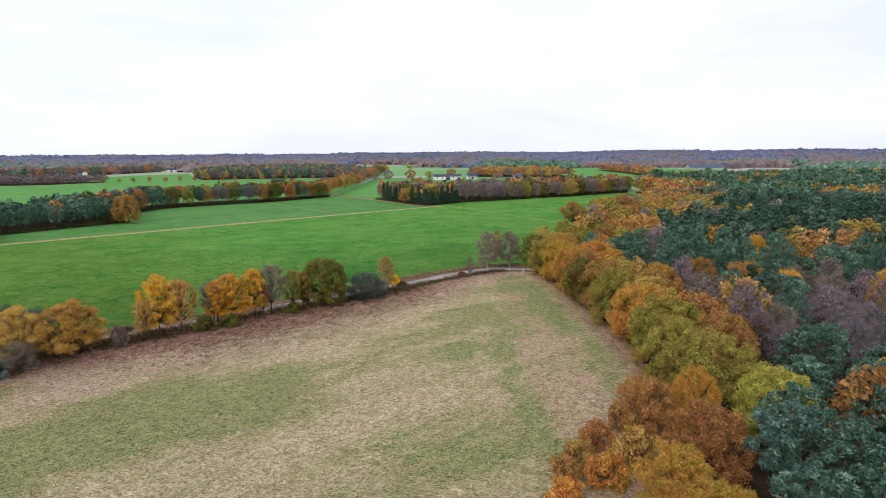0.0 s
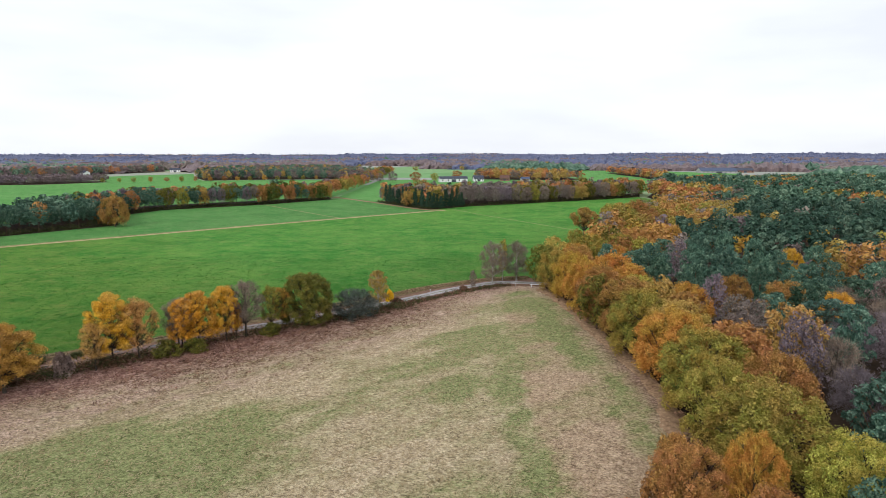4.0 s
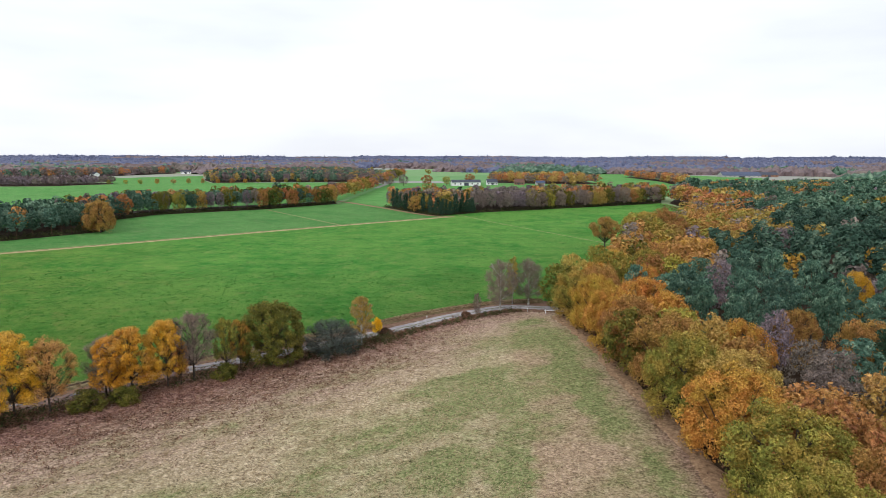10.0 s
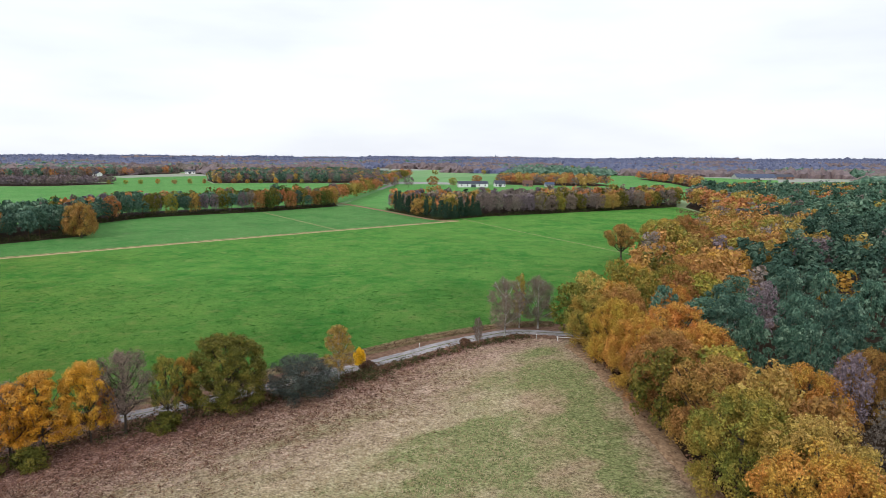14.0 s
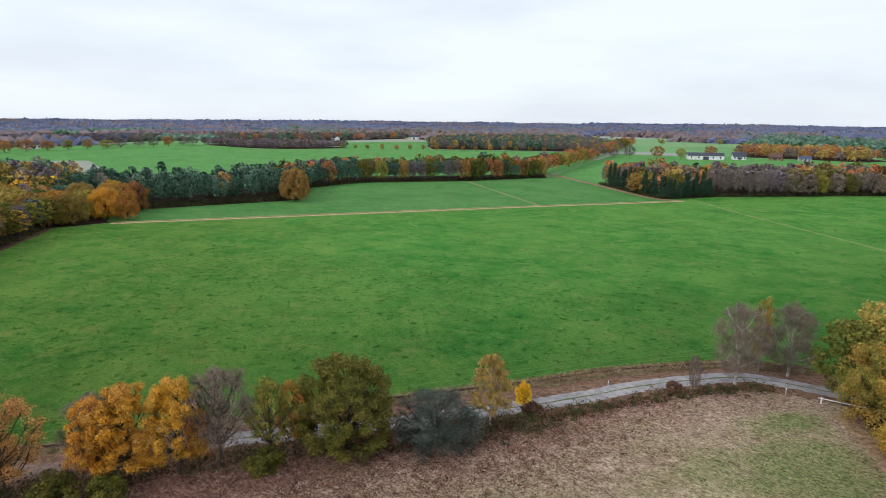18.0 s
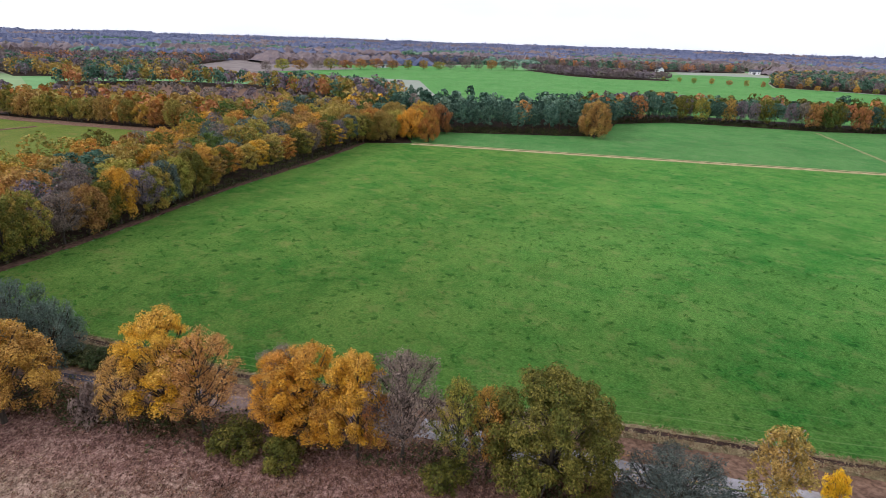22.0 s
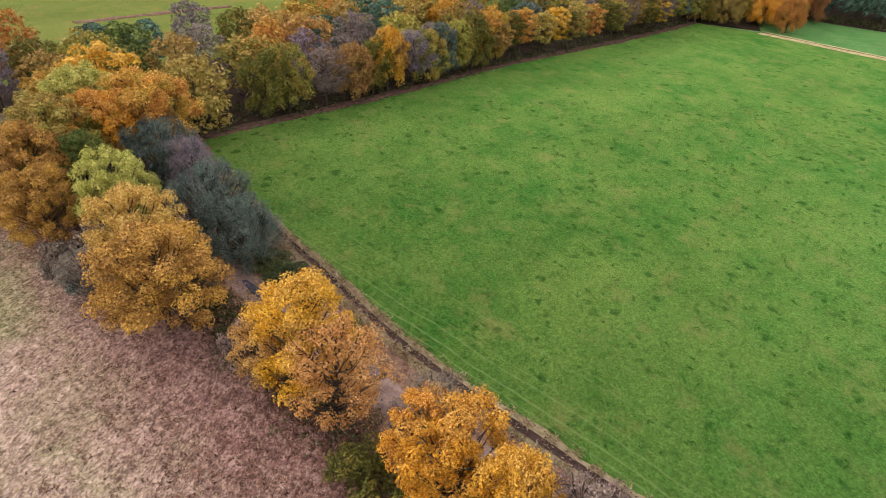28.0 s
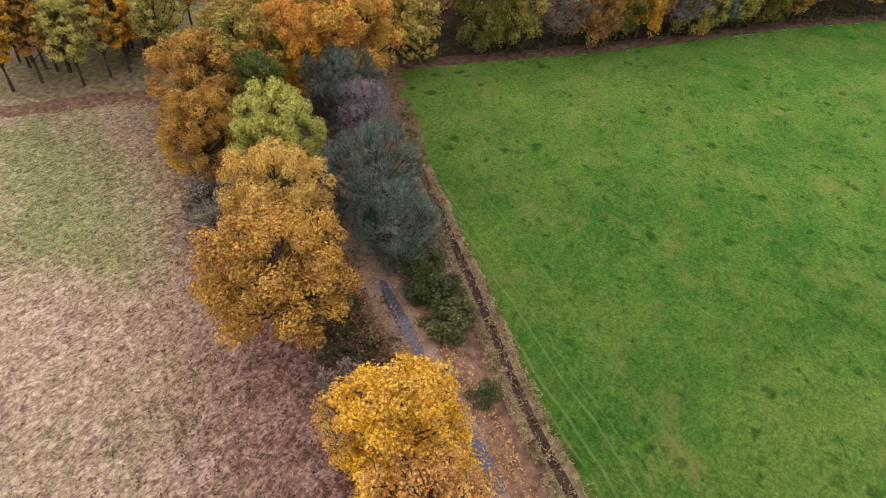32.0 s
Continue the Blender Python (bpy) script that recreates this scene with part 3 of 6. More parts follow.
def countryside_material():
    """Distant patchwork of grass, stubble and rough ground."""
    m, nt, p = material("countryside", 0.95)
    vec = where(nt, "World", (1, 1, 1), 25)
    vor = nt.nodes.new("ShaderNodeTexVoronoi")
    vor.inputs["Scale"].default_value = 0.0045
    nt.links.new(vec, vor.inputs["Vector"])
    sep = nt.nodes.new("ShaderNodeSeparateColor")
    nt.links.new(vor.outputs["Color"], sep.inputs["Color"])
    c = ramp(nt, sep.outputs["Red"], [(0.0, (0.12, 0.25, 0.09)), (0.4, (0.16, 0.31, 0.12)), (0.5, (0.30, 0.29, 0.20)), (0.7, (0.29, 0.29, 0.27)), (0.85, (0.26, 0.33, 0.17)), (1.0, (0.16, 0.31, 0.12))])
    c = blend(nt, 0.35, c, noise_tex(nt, vec, 0.06, 6, 0.7), "OVERLAY")
    nt.links.new(c, p.inputs["Base Color"])
    return m


COUNTRYSIDE = countryside_material()


# ---- building blocks ----
def mesh_of(name, verts, faces, mat, smooth=False):
    me = bpy.data.meshes.new(name)
    me.from_pydata(np.asarray(verts, float).reshape(-1, 3).tolist(), [], faces.tolist() if isinstance(faces, np.ndarray) else faces)
    me.materials.append(mat)
    if smooth:
        me.polygons.foreach_set("use_smooth", [True] * len(me.polygons))
    me.update()
    return me


def part(name, me, parent, label="", mat=None):
    ob = new(name, me)
    ob.parent = parent
    if mat:
        ob.material_slots[0].link, ob.material_slots[0].material = "OBJECT", mat
    if label:
        tagged(ob, label)
    return ob


def structure(name, me, label, category):
    return tagged(new(name, me), label, category, kind="structure")


def stuff(name, me, label, category):
    return tagged(new(name, me), label, category, kind="stuff")


def unit(v):
    return v / np.maximum(np.linalg.norm(v, axis=-1, keepdims=True), 1e-9)


def diamonds(rng, pos, normal, size, slim=0.62):
    """Leaf-shaped quads at the places given, facing about the normals."""
    n = len(pos)
    t1 = unit(np.cross(normal, rng.normal(size=(n, 3))))
    t2 = np.cross(normal, t1)
    s = (size * rng.uniform(0.65, 1.35, n))[:, None]
    lift = normal * s * 0.18
    return np.stack([pos - t1 * s, pos - t2 * s * slim + lift, pos + t1 * s, pos + t2 * s * slim + lift], 1)


def quad_faces(n):
    return np.arange(4 * n).reshape(-1, 4)


def tube(path, radii, sides=6):
    path = np.asarray(path, float)
    ahead = unit(np.gradient(path, axis=0))
    ref = np.where(np.abs(ahead[:, 2:3]) > 0.9, np.array([[1.0, 0, 0]]), np.array([[0, 0, 1.0]]))
    u = unit(np.cross(ahead, ref))
    v = np.cross(ahead, u)
    a = np.linspace(0, 2 * np.pi, sides, endpoint=False)
    ring = path[:, None] + np.asarray(radii)[:, None, None] * (np.cos(a)[None, :, None] * u[:, None] + np.sin(a)[None, :, None] * v[:, None])
    faces = []
    for i in range(len(path) - 1):
        for k in range(sides):
            l = (k + 1) % sides
            faces.append((i * sides + k, i * sides + l, (i + 1) * sides + l, (i + 1) * sides + k))
    return ring.reshape(-1, 3), faces


def join(pieces):
    verts, faces, at = [], [], 0
    for v, f in pieces:
        verts.append(np.asarray(v).reshape(-1, 3))
        faces += [tuple(int(i) + at for i in q) for q in f]
        at += len(verts[-1])
    return np.concatenate(verts), faces


def trunk_line(rng, height, lean=0.03, steps=6):
    z = np.linspace(0, height, steps)
    off = np.cumsum(rng.normal(0, lean * height / steps, (steps, 2)), 0)
    off -= off[0]
    return np.column_stack([off, z])


def lobes_of(rng, R, z0, z1, count, fill=0.66, small=0.26, big=0.42, top=1.0, skirt=0.72, even=False):
    """Rounded boughs spread through an uneven crown between the heights z0 and z1."""
    out = []
    mid, half = (z0 + z1) / 2, (z1 - z0) / 2
    for k in range(count):
        a = k * 2.39996 + rng.uniform(-0.35, 0.35)
        h = -1 + 2 * (k + 0.5) / count
        wide = math.sqrt(max(0.05, 1 - abs(h) ** 2.4)) * top if h > 0 else skirt + (1 - skirt) * math.sqrt(1 - h * h)
        d = R * fill * wide * ((rng.uniform(0.9, 1.06) if even else rng.uniform(0.72, 1.14)) if k % 4 else rng.uniform(0.1, 0.7))
        r = R * rng.uniform(small, big)
        out.append((d * math.cos(a), d * math.sin(a), mid + h * half * 0.74 + rng.uniform(-0.06, 0.06) * half, r))
    return np.array(out)


def leaf_cloud(rng, lobes, n, size, flat=0.85, inner=0.45, up=0.35, slim=0.62, loose=0.65):
    w = lobes[:, 3] ** 2
    pick = rng.choice(len(lobes), n, p=w / w.sum())
    d = unit(rng.normal(size=(n, 3)))
    d[:, 2] = np.where((d[:, 2] < -0.2) & (rng.uniform(size=n) < 0.55), -d[:, 2], d[:, 2])
    r = lobes[pick, 3] * (inner + (1.1 - inner) * rng.uniform(size=n) ** 0.6)
    squash = np.array([1, 1, flat])
    wobble = 1 + 0.18 * np.sin(d[:, :1] * 7 + lobes[pick, 3:4] * 9) * np.cos(d[:, 1:2] * 6)
    pos = lobes[pick, :3] + d * r[:, None] * squash * wobble
    normal = unit(d * 1.0 + rng.normal(size=(n, 3)) * loose + np.array([0, 0, up]))
    return diamonds(rng, pos, normal, size, slim)


def limbs_mesh(rng, line, lobes, thick, mat, share=0.8, sides=5):
    pieces = []
    top = line[-1, 2]
    for x, y, z, r in lobes:
        if rng.uniform() > share:
            continue
        start_h = min(top * 0.96, max(top * 0.28, z - rng.uniform(0.8, 1.5) * math.hypot(x, y) - 0.4))
        s = np.array([np.interp(start_h, line[:, 2], line[:, k]) for k in range(3)])
        e = np.array([x, y, z + r * 0.3])
        bend = (s + e) / 2 + np.array([0, 0, -0.1 * np.linalg.norm(e - s)]) + rng.normal(0, 0.15, 3)
        path = [s, (s + bend) / 2 + rng.normal(0, 0.06, 3), bend, (bend + e) / 2, e]
        pieces.append(tube(path, np.linspace(thick * 0.42, 0.025, 5), sides))
        for _ in range(3):
            tip = e + unit(rng.normal(size=3) + np.array([x, y, 0]) * 0.15 / max(r, 0.1)) * r * rng.uniform(0.7, 1.0)
            pieces.append(tube([bend * 0.4 + e * 0.6, (e + tip) / 2 + rng.normal(0, 0.1, 3), tip], [0.045, 0.03, 0.012], 3))
    v, f = join(pieces)
    return mesh_of("branchwork", v, f, mat, True)


def twig_cloud(rng, lobes, n, length, width, rise=0.5):
    """Fine bare twigs, each a slim blade that fans out from its bough."""
    w = lobes[:, 3] ** 2
    pick = rng.choice(len(lobes), n, p=w / w.sum())
    d = unit(rng.normal(size=(n, 3)))
    a = lobes[pick, :3] + d * lobes[pick, 3:4] * rng.uniform(0.1, 0.85, (n, 1))
    way = unit(d * 0.8 + rng.normal(size=(n, 3)) * 0.45 + np.array([0, 0, rise]))
    ln = (length * rng.uniform(0.5, 1.3, n))[:, None]
    side = unit(np.cross(way, rng.normal(size=(n, 3)))) * width
    return np.stack([a - side, a + side, a + way * ln + side * 0.3, a + way * ln - side * 0.3], 1)


MODELS = {}


def model(key, seed, H, R, base, count, n, size, bark=BARK, thick=0.32, kind="leaf", limb=True, leaf="orange", **more):
    """One tree shape: trunk, limbs and crown meshes, kept under a key with its size."""
    rng = np.random.default_rng(seed)
    line = trunk_line(rng, H * (0.8 if kind != "cone" else 0.97))
    if kind == "cone":
        v = []
        for k in range(n):
            h = rng.uniform(0, 1) ** 1.25
            a, spread = rng.uniform(0, 6.283), R * (1 - h ** 1.4) ** 0.9 * (0.75 + 0.25 * math.sin(h * 46))
            rr = spread * rng.uniform(0.45, 1.05)
            v.append((rr * math.cos(a), rr * math.sin(a), base + (H - base) * h - rr * 0.28))
        pos = np.array(v)
        normal = unit(np.column_stack([pos[:, :2] * 0.4, np.full(len(pos), 0.8)]) + rng.normal(size=pos.shape) * 0.4)
        quads = diamonds(rng, pos, normal, size, 0.5)
        lobes = np.zeros((0, 4))
    else:
        lobes = lobes_of(rng, R, base, H, count, **{k: v for k, v in more.items() if k in ("fill", "small", "big", "top", "skirt", "even")})
        if kind == "twig":
            quads = twig_cloud(rng, lobes, n, size, more.get("width", 0.022), more.get("rise", 0.5))
            if more.get("few"):
                quads = np.concatenate([quads, leaf_cloud(rng, lobes, more["few"], 0.095, 0.9, 0.5)])
        else:
            quads = leaf_cloud(rng, lobes, n, size, more.get("flat", 0.85), more.get("inner", 0.45), more.get("up", 0.3), more.get("slim", 0.62), more.get("loose", 0.55))
    radii = thick * np.linspace(1, 0.22, len(line)) * np.array([1.35] + [1] * (len(line) - 1))
    tv, tf = tube(line, radii, 8 if limb else 5)
    tv[:, 2] -= 0.05
    MODELS.setdefault(key, []).append({
        "H": H, "R": R,
        "trunk": mesh_of("trunk", tv, tf, bark, True),
        "limbs": limbs_mesh(rng, line, lobes, thick, bark, more.get("share", 0.8)) if limb and len(lobes) else None,
        "crown": mesh_of("crown", quads, quad_faces(len(quads)), LEAF[leaf]),
    })


def plant(key, name, x, y, h, r, leaf, label, category="tree", group="", turn=None, bark=None, pick=None):
    """A tree or bush as one thing, of the height and crown radius given."""
    m = MODELS[key][(pick if pick is not None else random.randrange(99)) % len(MODELS[key])]
    root = new(name, None)
    root.empty_display_size = 0.3
    root.location = (x, y, 0)
    root.rotation_euler = (0, 0, random.uniform(0, 6.283) if turn is None else turn)
    root.scale = (r / m["R"], r / m["R"], h / m["H"])
    tagged(root, label, category, group)
    part("trunk", m["trunk"], root, mat=bark)
    if m["limbs"]:
        part("branchwork", m["limbs"], root, mat=bark)
    part("crown", m["crown"], root, mat=LEAF[leaf])
    return root


# tree shapes, from closest to farthest
for s in range(4):
    model("oak", 10 + s, 13.5, 4.0, 1.0, 84, 21000, 0.118, skirt=0.72, thick=0.17, small=0.13, big=0.26, fill=0.82, inner=0.25, share=0.9, loose=0.5)
    model("broad_oak", 40 + s, 14, 6.4, 1.4, 120, 29000, 0.155, skirt=0.7, thick=0.3, small=0.1, big=0.21, fill=0.86, inner=0.35, share=0.5, loose=0.46)
for s in range(2):
    model("round_oak", 25 + s, 12, 5.3, 1.0, 100, 26000, 0.135, skirt=0.7, thick=0.24, small=0.11, big=0.22, fill=0.85, inner=0.3, share=0.6, loose=0.48)
    model("dense_oak", 15 + s, 12.5, 5.6, 0.0, 130, 32000, 0.14, thick=0.28, small=0.11, big=0.2, fill=0.87, inner=0.35, share=0.4, loose=0.46, skirt=0.82)
    model("dome_oak", 19 + s, 13, 6.0, -0.4, 150, 40000, 0.14, thick=0.28, small=0.12, big=0.19, fill=0.87, inner=0.5, share=0.3, loose=0.4, skirt=0.85, even=True)
    model("field_oak", 17 + s, 14, 6, 4.0, 60, 8000, 0.23, skirt=0.25, thick=0.34, small=0.13, big=0.26, fill=0.78, inner=0.35, share=0.9)
    model("thin_oak", 20 + s, 12, 3.8, 2.2, 64, 9500, 0.112, skirt=0.6, thick=0.13, small=0.13, big=0.26, fill=0.8, inner=0.25, share=1.0)
    model("twiggy", 30 + s, 12, 4.0, 2.6, 54, 6500, 0.62, kind="twig", skirt=0.5, thick=0.18, small=0.14, big=0.3, fill=0.78, few=6000, share=1.0, leaf="grey", width=0.012)
    model("willow", 48 + s, 8.5, 4.6, -0.3, 90, 15000, 0.17, thick=0.13, small=0.1, big=0.26, fill=0.84, slim=0.26, leaf="teal", inner=0.2, loose=0.9, flat=1.1)
    model("bush", 50 + s, 3, 2.4, -0.6, 34, 3800, 0.14, thick=0.07, small=0.18, big=0.32, fill=0.75, leaf="bramble")
    model("birch", 60 + s, 11, 3.0, 1.6, 48, 6500, 0.13, bark=BIRCH_BARK, thick=0.14, small=0.13, big=0.28, leaf="pale", inner=0.25)
    model("bare_birch", 70 + s, 13, 4.0, 1.0, 60, 13000, 0.6, few=1500, kind="twig", bark=BIRCH_BARK, thick=0.2, small=0.16, big=0.32, fill=0.75, share=0.3, leaf="grey", width=0.016)
    model("wood_twig", 80 + s, 11, 4.3, 3.0, 40, 4600, 0.8, kind="twig", thick=0.12, small=0.16, big=0.32, fill=0.75, few=1600, share=0.4, leaf="purple", width=0.02)
for s in range(6):
    model("edge_oak", 100 + s, 13, 6.2, -0.2, 120, 24000, 0.16, thick=0.28, small=0.11, big=0.2, fill=0.86, inner=0.45, share=0.25, loose=0.5, flat=1.15, up=0.12, skirt=0.85, even=s % 2 == 0)
for s in range(4):
    model("row_oak", 110 + s, 12, 5.0, 0.8, 80, 8500, 0.205, skirt=0.75, thick=0.24, small=0.12, big=0.23, fill=0.84, inner=0.4, share=0.3, loose=0.46, flat=1.05, up=0.15)
for s in range(3):
    model("slim_oak", 130 + s, 13, 2.8, 3.0, 46, 5600, 0.165, thick=0.14, small=0.14, big=0.3, fill=0.82, inner=0.2, share=0.9)
    model("edge_pine", 120 + s, 14, 4.5, 3.0, 54, 4800, 0.26, bark=PINE_BARK, thick=0.22, small=0.14, big=0.25, flat=0.65, slim=0.45, leaf="pine", top=0.95, fill=0.82, inner=0.4, share=0.6)
    model("wood_oak", 140 + s, 13.5, 5.6, 0.8, 52, 1900, 0.38, limb=False, thick=0.2, small=0.15, big=0.27, fill=0.8, inner=0.5)
    model("wood_pine", 160 + s, 14.5, 4.6, 3.0, 32, 3200, 0.28, bark=PINE_BARK, limb=False, thick=0.18, small=0.18, big=0.32, flat=0.65, slim=0.55, leaf="pine", top=1.0, skirt=0.7, fill=0.82, inner=0.5)
    model("wood_bare", 180 + s, 13, 4.6, 2.0, 34, 1700, 0.32, limb=False, thick=0.13, small=0.18, big=0.32, leaf="purple_haze", up=0.1, loose=0.9)
    model("spruce", 200 + s, 13, 3.0, -0.2, 40, 1700, 0.33, limb=False, thick=0.2, leaf="spruce", small=0.14, big=0.34, top=0.35, skirt=0.95, fill=0.62, slim=0.45)

# ---- the lie of the land ----
LANE = [(75, 184), (48, 175), (30, 168.5), (21, 167.5), (10, 168), (2, 163.2), (-4.6, 158), (-13, 149.5), (-19, 143.8), (-26, 138), (-34, 131), (-49.5, 119.5), (-64.8, 104.4), (-69.2, 101),
        (-76, 95), (-81, 90.3), (-91, 81.5), (-101, 73), (-113, 64), (-130, 54)]
FIELD_EDGE = [(50, 187), (30, 178), (19, 175.5), (8.8, 173.2), (-1.4, 167.3), (-11.6, 159.8), (-19.9, 151.9), (-37.4, 137), (-66.8, 109.6), (-83, 98), (-98.7, 87.2), (-108, 82.3), (-118.8, 78.6)]
WEST_EDGE = [(-118.8, 78.6), (-139.6, 107.5), (-161.5, 134.5), (-187, 172), (-212, 205)]
FARM_TRACK = [(-203, 221), (-195.1, 228.2), (-133.3, 285.2), (-72.1, 341.3), (-12.7, 393.2)]
NORTH_EDGE = [(-240, 238), (-220.4, 254.7), (-198.2, 286.5), (-183, 308.5), (-210.5, 355), (-201.6, 391.9), (-145.3, 436.2), (-106.2, 486.4)]
WEDGE = [(-67, 460), (-24, 396), (5, 422), (43, 444), (98, 477), (150, 511), (165, 560), (60, 530), (0, 490), (-45, 490)]
EAST_WOOD = [(22, 170), (25.5, 135), (29, 107), (31, 90), (29.6, 79), (26, 62), (24, 50), (20, 41), (17, 30), (16, 12), (110, 12), (330, 150), (520, 420), (520, 640), (210, 640), (156, 510), (153, 437), (112, 338), (88, 292), (68, 262),
             (52, 235), (44, 205), (32, 182)]


def smooth_line(pts, per=6):
    pts = np.asarray(pts, float)
    p = np.vstack([2 * pts[0] - pts[1], pts, 2 * pts[-1] - pts[-2]])
    out = []
    for i in range(1, len(p) - 2):
        for t in np.linspace(0, 1, per, endpoint=False):
            a, b, c, d = p[i - 1 : i + 3]
            out.append(0.5 * (2 * b + (c - a) * t + (2 * a - 5 * b + 4 * c - d) * t * t + (3 * b - a - 3 * c + d) * t ** 3))
    out.append(p[-2])
    return np.array(out)


def inside(x, y, poly):
    hit = False
    for (x1, y1), (x2, y2) in zip(poly, poly[1:] + poly[:1]):
        if (y1 > y) != (y2 > y) and x < (x2 - x1) * (y - y1) / (y2 - y1) + x1:
            hit = not hit
    return hit


def off_line(x, y, line):
    best = 1e9
    for (x1, y1), (x2, y2) in zip(line, line[1:]):
        dx, dy = x2 - x1, y2 - y1
        t = max(0, min(1, ((x - x1) * dx + (y - y1) * dy) / (dx * dx + dy * dy)))
        best = min(best, math.hypot(x - x1 - t * dx, y - y1 - t * dy))
    return best


def sheet(name, pts, z, mat, label, category):
    """A flat field with the outline given."""
    bm = bmesh.new()
    f = bm.faces.new([bm.verts.new((x, y, z)) for x, y in pts])
    if f.normal.z < 0:
        f.normal_flip()
    bm.normal_update()
    bmesh.ops.triangulate(bm, faces=bm.faces)
    bmesh.ops.recalc_face_normals(bm, faces=bm.faces)
    if sum(f.normal.z for f in bm.faces) < 0:
        bmesh.ops.reverse_faces(bm, faces=bm.faces)
    me = bpy.data.meshes.new(name)
    bm.to_mesh(me)
    bm.free()
    me.materials.append(mat)
    return structure(name, me, label, category)


def rolling(name, pts, z, step, rise, mat, label, category):
    """A field of small humps: a fine grid within the outline."""
    pts = list(pts)
    x0, x1 = min(p[0] for p in pts), max(p[0] for p in pts)
    y0, y1 = min(p[1] for p in pts), max(p[1] for p in pts)
    nx, ny = int((x1 - x0) / step) + 1, int((y1 - y0) / step) + 1
    index, verts, faces = {}, [], []

    def at(i, j):
        if (i, j) not in index:
            x, y = x0 + i * step, y0 + j * step
            h = noise.noise((x * 0.7, y * 0.7, 0)) * 0.6 + noise.noise((x * 0.13, y * 0.13, 4)) * 0.8 + noise.noise((x * 1.9, y * 1.9, 9)) * 0.4
            index[i, j] = len(verts)
            verts.append((x + random.uniform(-0.2, 0.2) * step, y + random.uniform(-0.2, 0.2) * step, z + rise * (0.5 + 0.5 * h)))
        return index[i, j]

    for i in range(nx):
        for j in range(ny):
            if inside(x0 + (i + 0.5) * step, y0 + (j + 0.5) * step, pts):
                faces.append((at(i, j), at(i + 1, j), at(i + 1, j + 1), at(i, j + 1)))
    return structure(name, mesh_of(name, verts, faces, mat, True), label, category)


def ribbon(name, line, profile, mat, label, category, wander=0.15, per=22, z=0.0, calm=None):
    """A strip along a line; profile: offset to the left of it and height."""
    c = smooth_line(line, per)
    ahead = unit(np.gradient(c, axis=0))
    left = np.column_stack([-ahead[:, 1], ahead[:, 0]])
    k = len(profile)
    verts, faces = [], []
    for i in range(len(c)):
        for j, (o, h) in enumerate(profile):
            n = (noise.noise((c[i, 0] * 0.22, c[i, 1] * 0.22, j * 3.1)) + 0.7 * noise.noise((c[i, 0] * 1.1, c[i, 1] * 1.1, j * 5.3))) * wander
            if calm is not None:
                n *= min(1.0, max(0.12, abs(o - calm) - 0.3))
            verts.append((*(c[i] + left[i] * (o + n)), z + h + abs(n) * 0.1 * (0 < j < k - 1)))
    for i in range(len(c) - 1):
        for j in range(k - 1):
            faces.append((i * k + j, i * k + j + 1, (i + 1) * k + j + 1, (i + 1) * k + j)[::-1])
    return structure(name, mesh_of(name, verts, faces, mat, True), label, category)


# ground to the horizon
rim = [(4850 * math.cos(a), 4850 * math.sin(a)) for a in np.linspace(0, 2 * math.pi, 96, endpoint=False)]
sheet("ground", rim, -0.06, COUNTRYSIDE, "flat open farmland of green and bare fields", "ground")
sheet("ground_litter", [(-125, 20), (-128, 84), (-80, 120), (10, 190), (60, 200), (60, 20)], -0.03, LITTER, "leaf-strewn soil along lane and wood edge", "ground")
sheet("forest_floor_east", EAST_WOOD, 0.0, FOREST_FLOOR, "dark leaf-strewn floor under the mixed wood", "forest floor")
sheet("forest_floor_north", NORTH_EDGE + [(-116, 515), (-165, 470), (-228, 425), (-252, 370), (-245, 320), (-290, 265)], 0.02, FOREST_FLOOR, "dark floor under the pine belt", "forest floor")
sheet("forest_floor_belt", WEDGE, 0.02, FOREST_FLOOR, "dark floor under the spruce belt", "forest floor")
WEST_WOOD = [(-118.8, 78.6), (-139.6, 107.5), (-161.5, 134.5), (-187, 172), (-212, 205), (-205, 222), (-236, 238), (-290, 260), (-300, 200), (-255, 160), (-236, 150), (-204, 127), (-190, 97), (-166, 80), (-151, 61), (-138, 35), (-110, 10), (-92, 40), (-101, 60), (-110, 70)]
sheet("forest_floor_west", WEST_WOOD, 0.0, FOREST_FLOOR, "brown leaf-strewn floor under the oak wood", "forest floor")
sheet("heath", [(-138, 35), (-151, 61), (-166, 80), (-190, 97), (-204, 127), (-236, 150), (-262, 152), (-352, 84), (-380, 62), (-345, 42), (-330, -80), (-150, -60)], 0.0, HEATH, "olive rough grass heath between the woods", "heath")
sheet("wet_field", [(-345, 42), (-380, 62), (-396, 92), (-500, 95), (-640, 60), (-600, -80), (-330, -80)], 0.0, PLOUGHED, "grey-brown wet field behind pollard willows", "field")
north_strip = [(-205, 222)] + NORTH_EDGE[0:8] + [(-95, 503), (-67, 460), (-24, 396), (-12.7, 393.2), (-72.1, 341.3), (-133.3, 285.2), (-195.1, 228.2)]
sheet("pasture_north", north_strip, 0.0, PASTURE_NORTH, "short green grass strip before the pines", "pasture")
sheet("pasture_beyond", [(-106, 495), (-95, 503), (-67, 460), (-45, 490), (60, 535), (165, 565), (300, 790), (410, 910), (480, 1060), (360, 1240), (245, 1300), (170, 900), (140, 815), (20, 830), (-112, 840)], -0.01, PASTURE_FAR, "green grass fields beyond the tree belt", "pasture")
